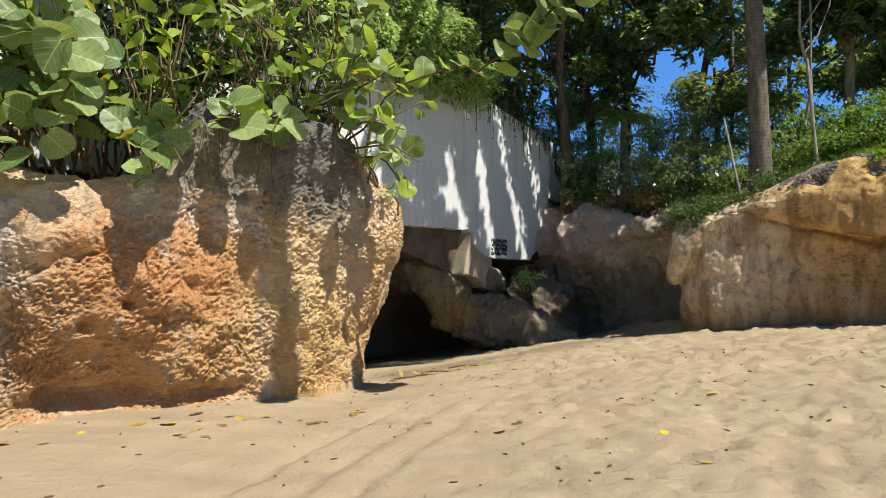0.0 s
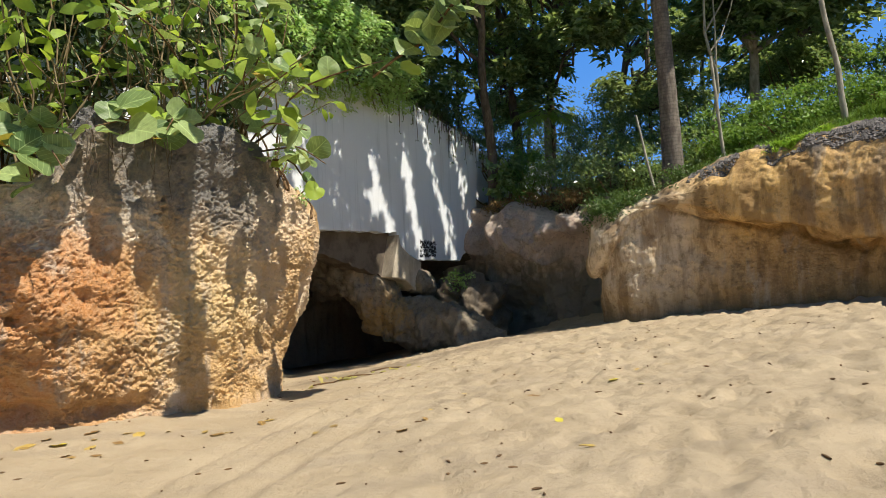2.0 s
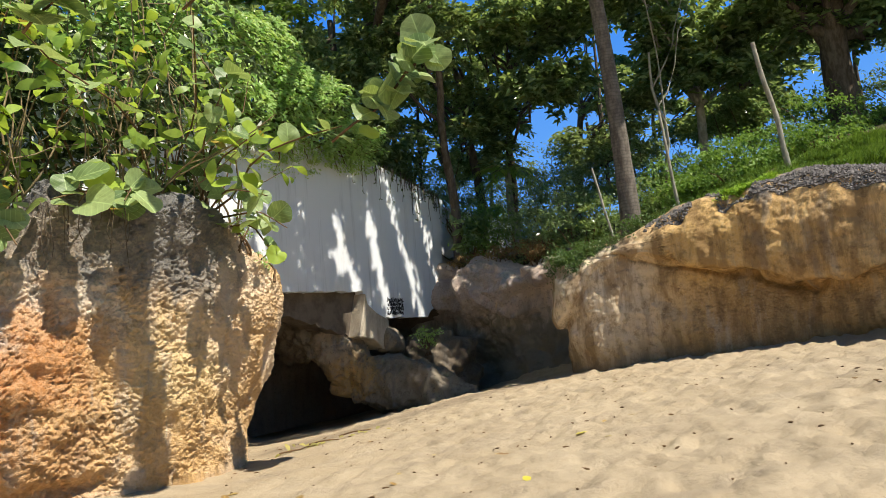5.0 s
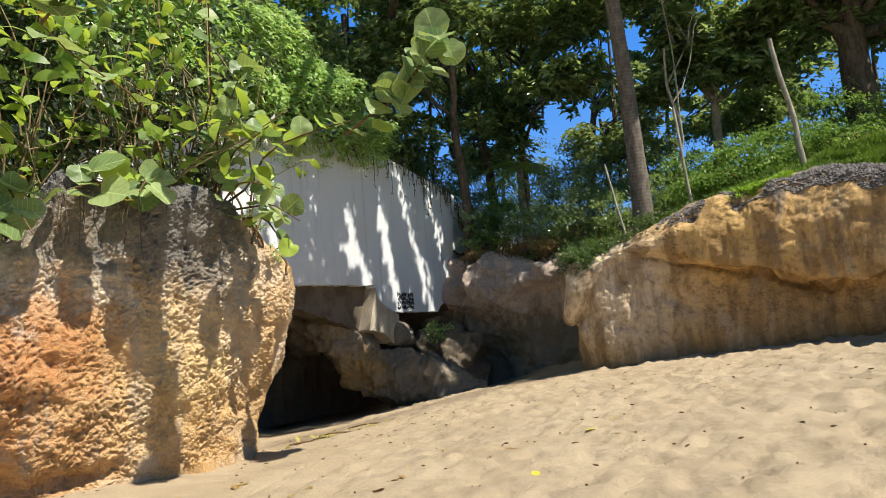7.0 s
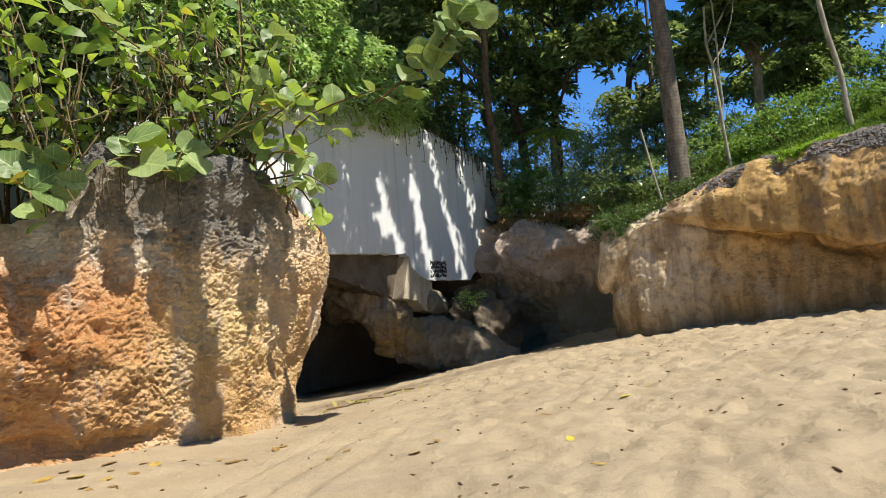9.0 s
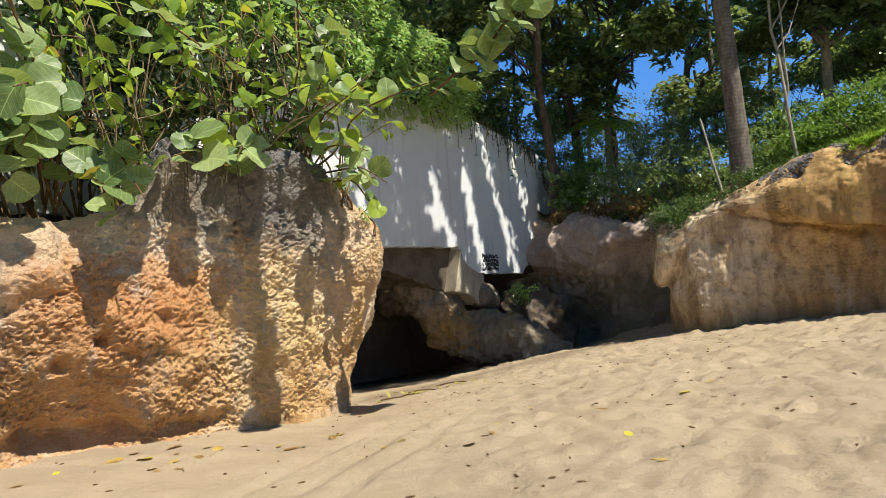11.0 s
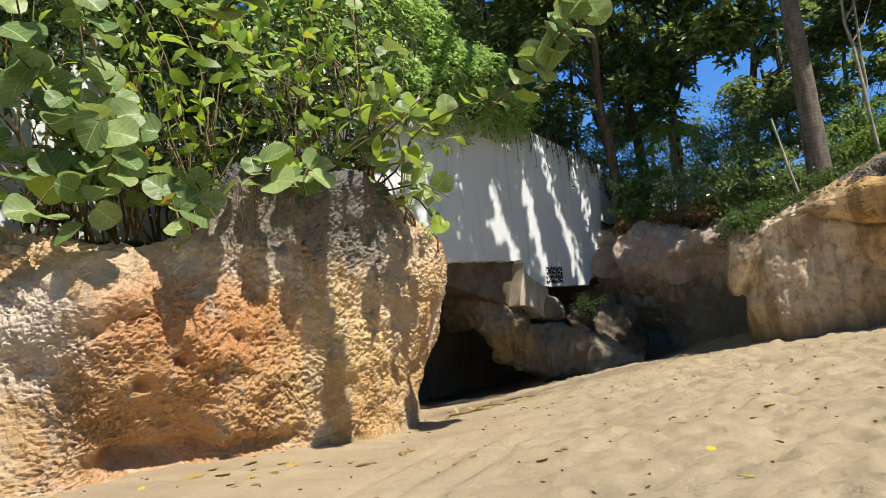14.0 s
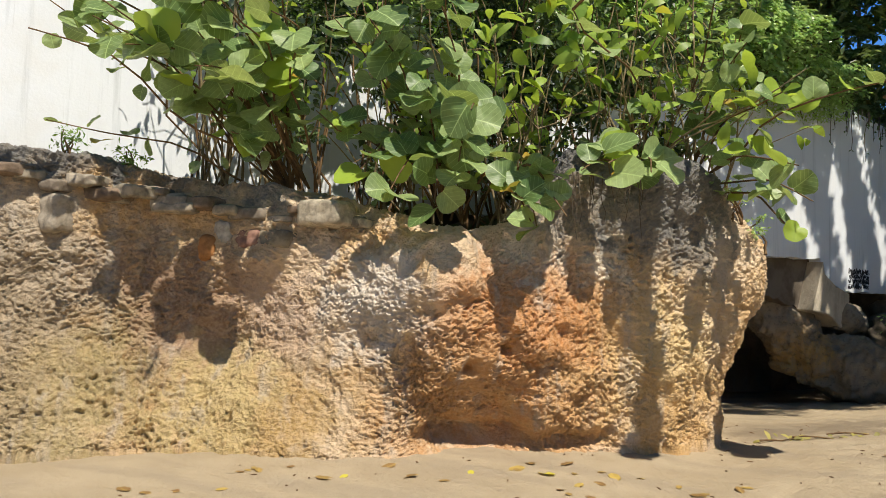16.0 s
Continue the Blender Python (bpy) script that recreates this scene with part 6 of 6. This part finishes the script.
def build_roots():
    t = thing("hanging_roots", (-1.75, 5.5, 2.3), "fine brown roots hanging down the black rock", "roots")
    for k in range(16):
        x = -1.85 + rng.uniform(-0.18, 0.35)
        y = 5.40 + 0.85 * (x + 1.85) - 0.04 + rng.uniform(-0.05, 0.02)
        p = bent((x, y, 2.35), (x + rng.uniform(-0.06, 0.06), y + 0.04, 2.35 - rng.uniform(0.2, 0.6)), 6, wobble=0.06)
        part("root", mesh_of("root", *tube(p - (-1.75, 5.5, 2.3), np.linspace(0.005, 0.002, 6), 4)), BARK, t)


build_roots()


def build_gravel():
    """Grey crumbly gravel and grit that caps the overhanging bank."""
    s = Shade("grey_gravel", 0.95, spec=0.1)
    s.colour(s.mix(s.geo.outputs["Random Per Island"], (0.09, 0.084, 0.08), (0.24, 0.22, 0.21)))
    lip = np.array([(4.55, 8.60), (5.0, 8.05), (5.45, 7.55), (5.85, 7.1), (6.15, 6.65), (6.35, 6.25), (6.45, 5.95)])
    verts, faces, n = [], [], 0
    octa = np.array([(0, 2, 4), (2, 1, 4), (1, 3, 4), (3, 0, 4), (2, 0, 5), (1, 2, 5), (3, 1, 5), (0, 3, 5)])
    for k in range(7800):
        f = rng.uniform(0.0, len(lip) - 1.001)
        i = int(f)
        x, y = lip[i] + (lip[i + 1] - lip[i]) * (f - i)
        back = 0.10 + 0.48 * rng.random() ** 1.4
        x, y = x + 0.68 * back, y + 0.73 * back
        if pnoise(np.array([(x * 2.2, y * 2.2, 5.0)]))[0] < 0.0 - 0.5 * min(max((f - 1.0) / 0.9, 0), 1):
            continue
        z = height_on("cliff_right", x, y)
        if z is None or z < 2.0 or math.hypot(x - 5.65, y - 7.82) < 0.22:
            continue
        size = 0.010 + 0.026 * rng.random() ** 3
        v = np.array([(1, 0, 0), (-1, 0, 0), (0, 1, 0), (0, -1, 0), (0, 0, 1), (0, 0, -1.0)]) * rng.uniform(0.6, 1.3, (6, 3)) * size
        a = rng.uniform(0, 6.28)
        v = v @ np.array([[math.cos(a), math.sin(a), 0], [-math.sin(a), math.cos(a), 0], [0, 0, 1]])
        verts.append(v + (x, y, z))
        faces.append(octa + n)
        n += 6
    ob = part("rim_gravel", mesh_of("rim_gravel", np.vstack(verts), np.vstack(faces), False), s.mat)
    tagged(ob, "grey crumbling gravel along the top of the bank", "gravel", kind="stuff")


build_gravel()
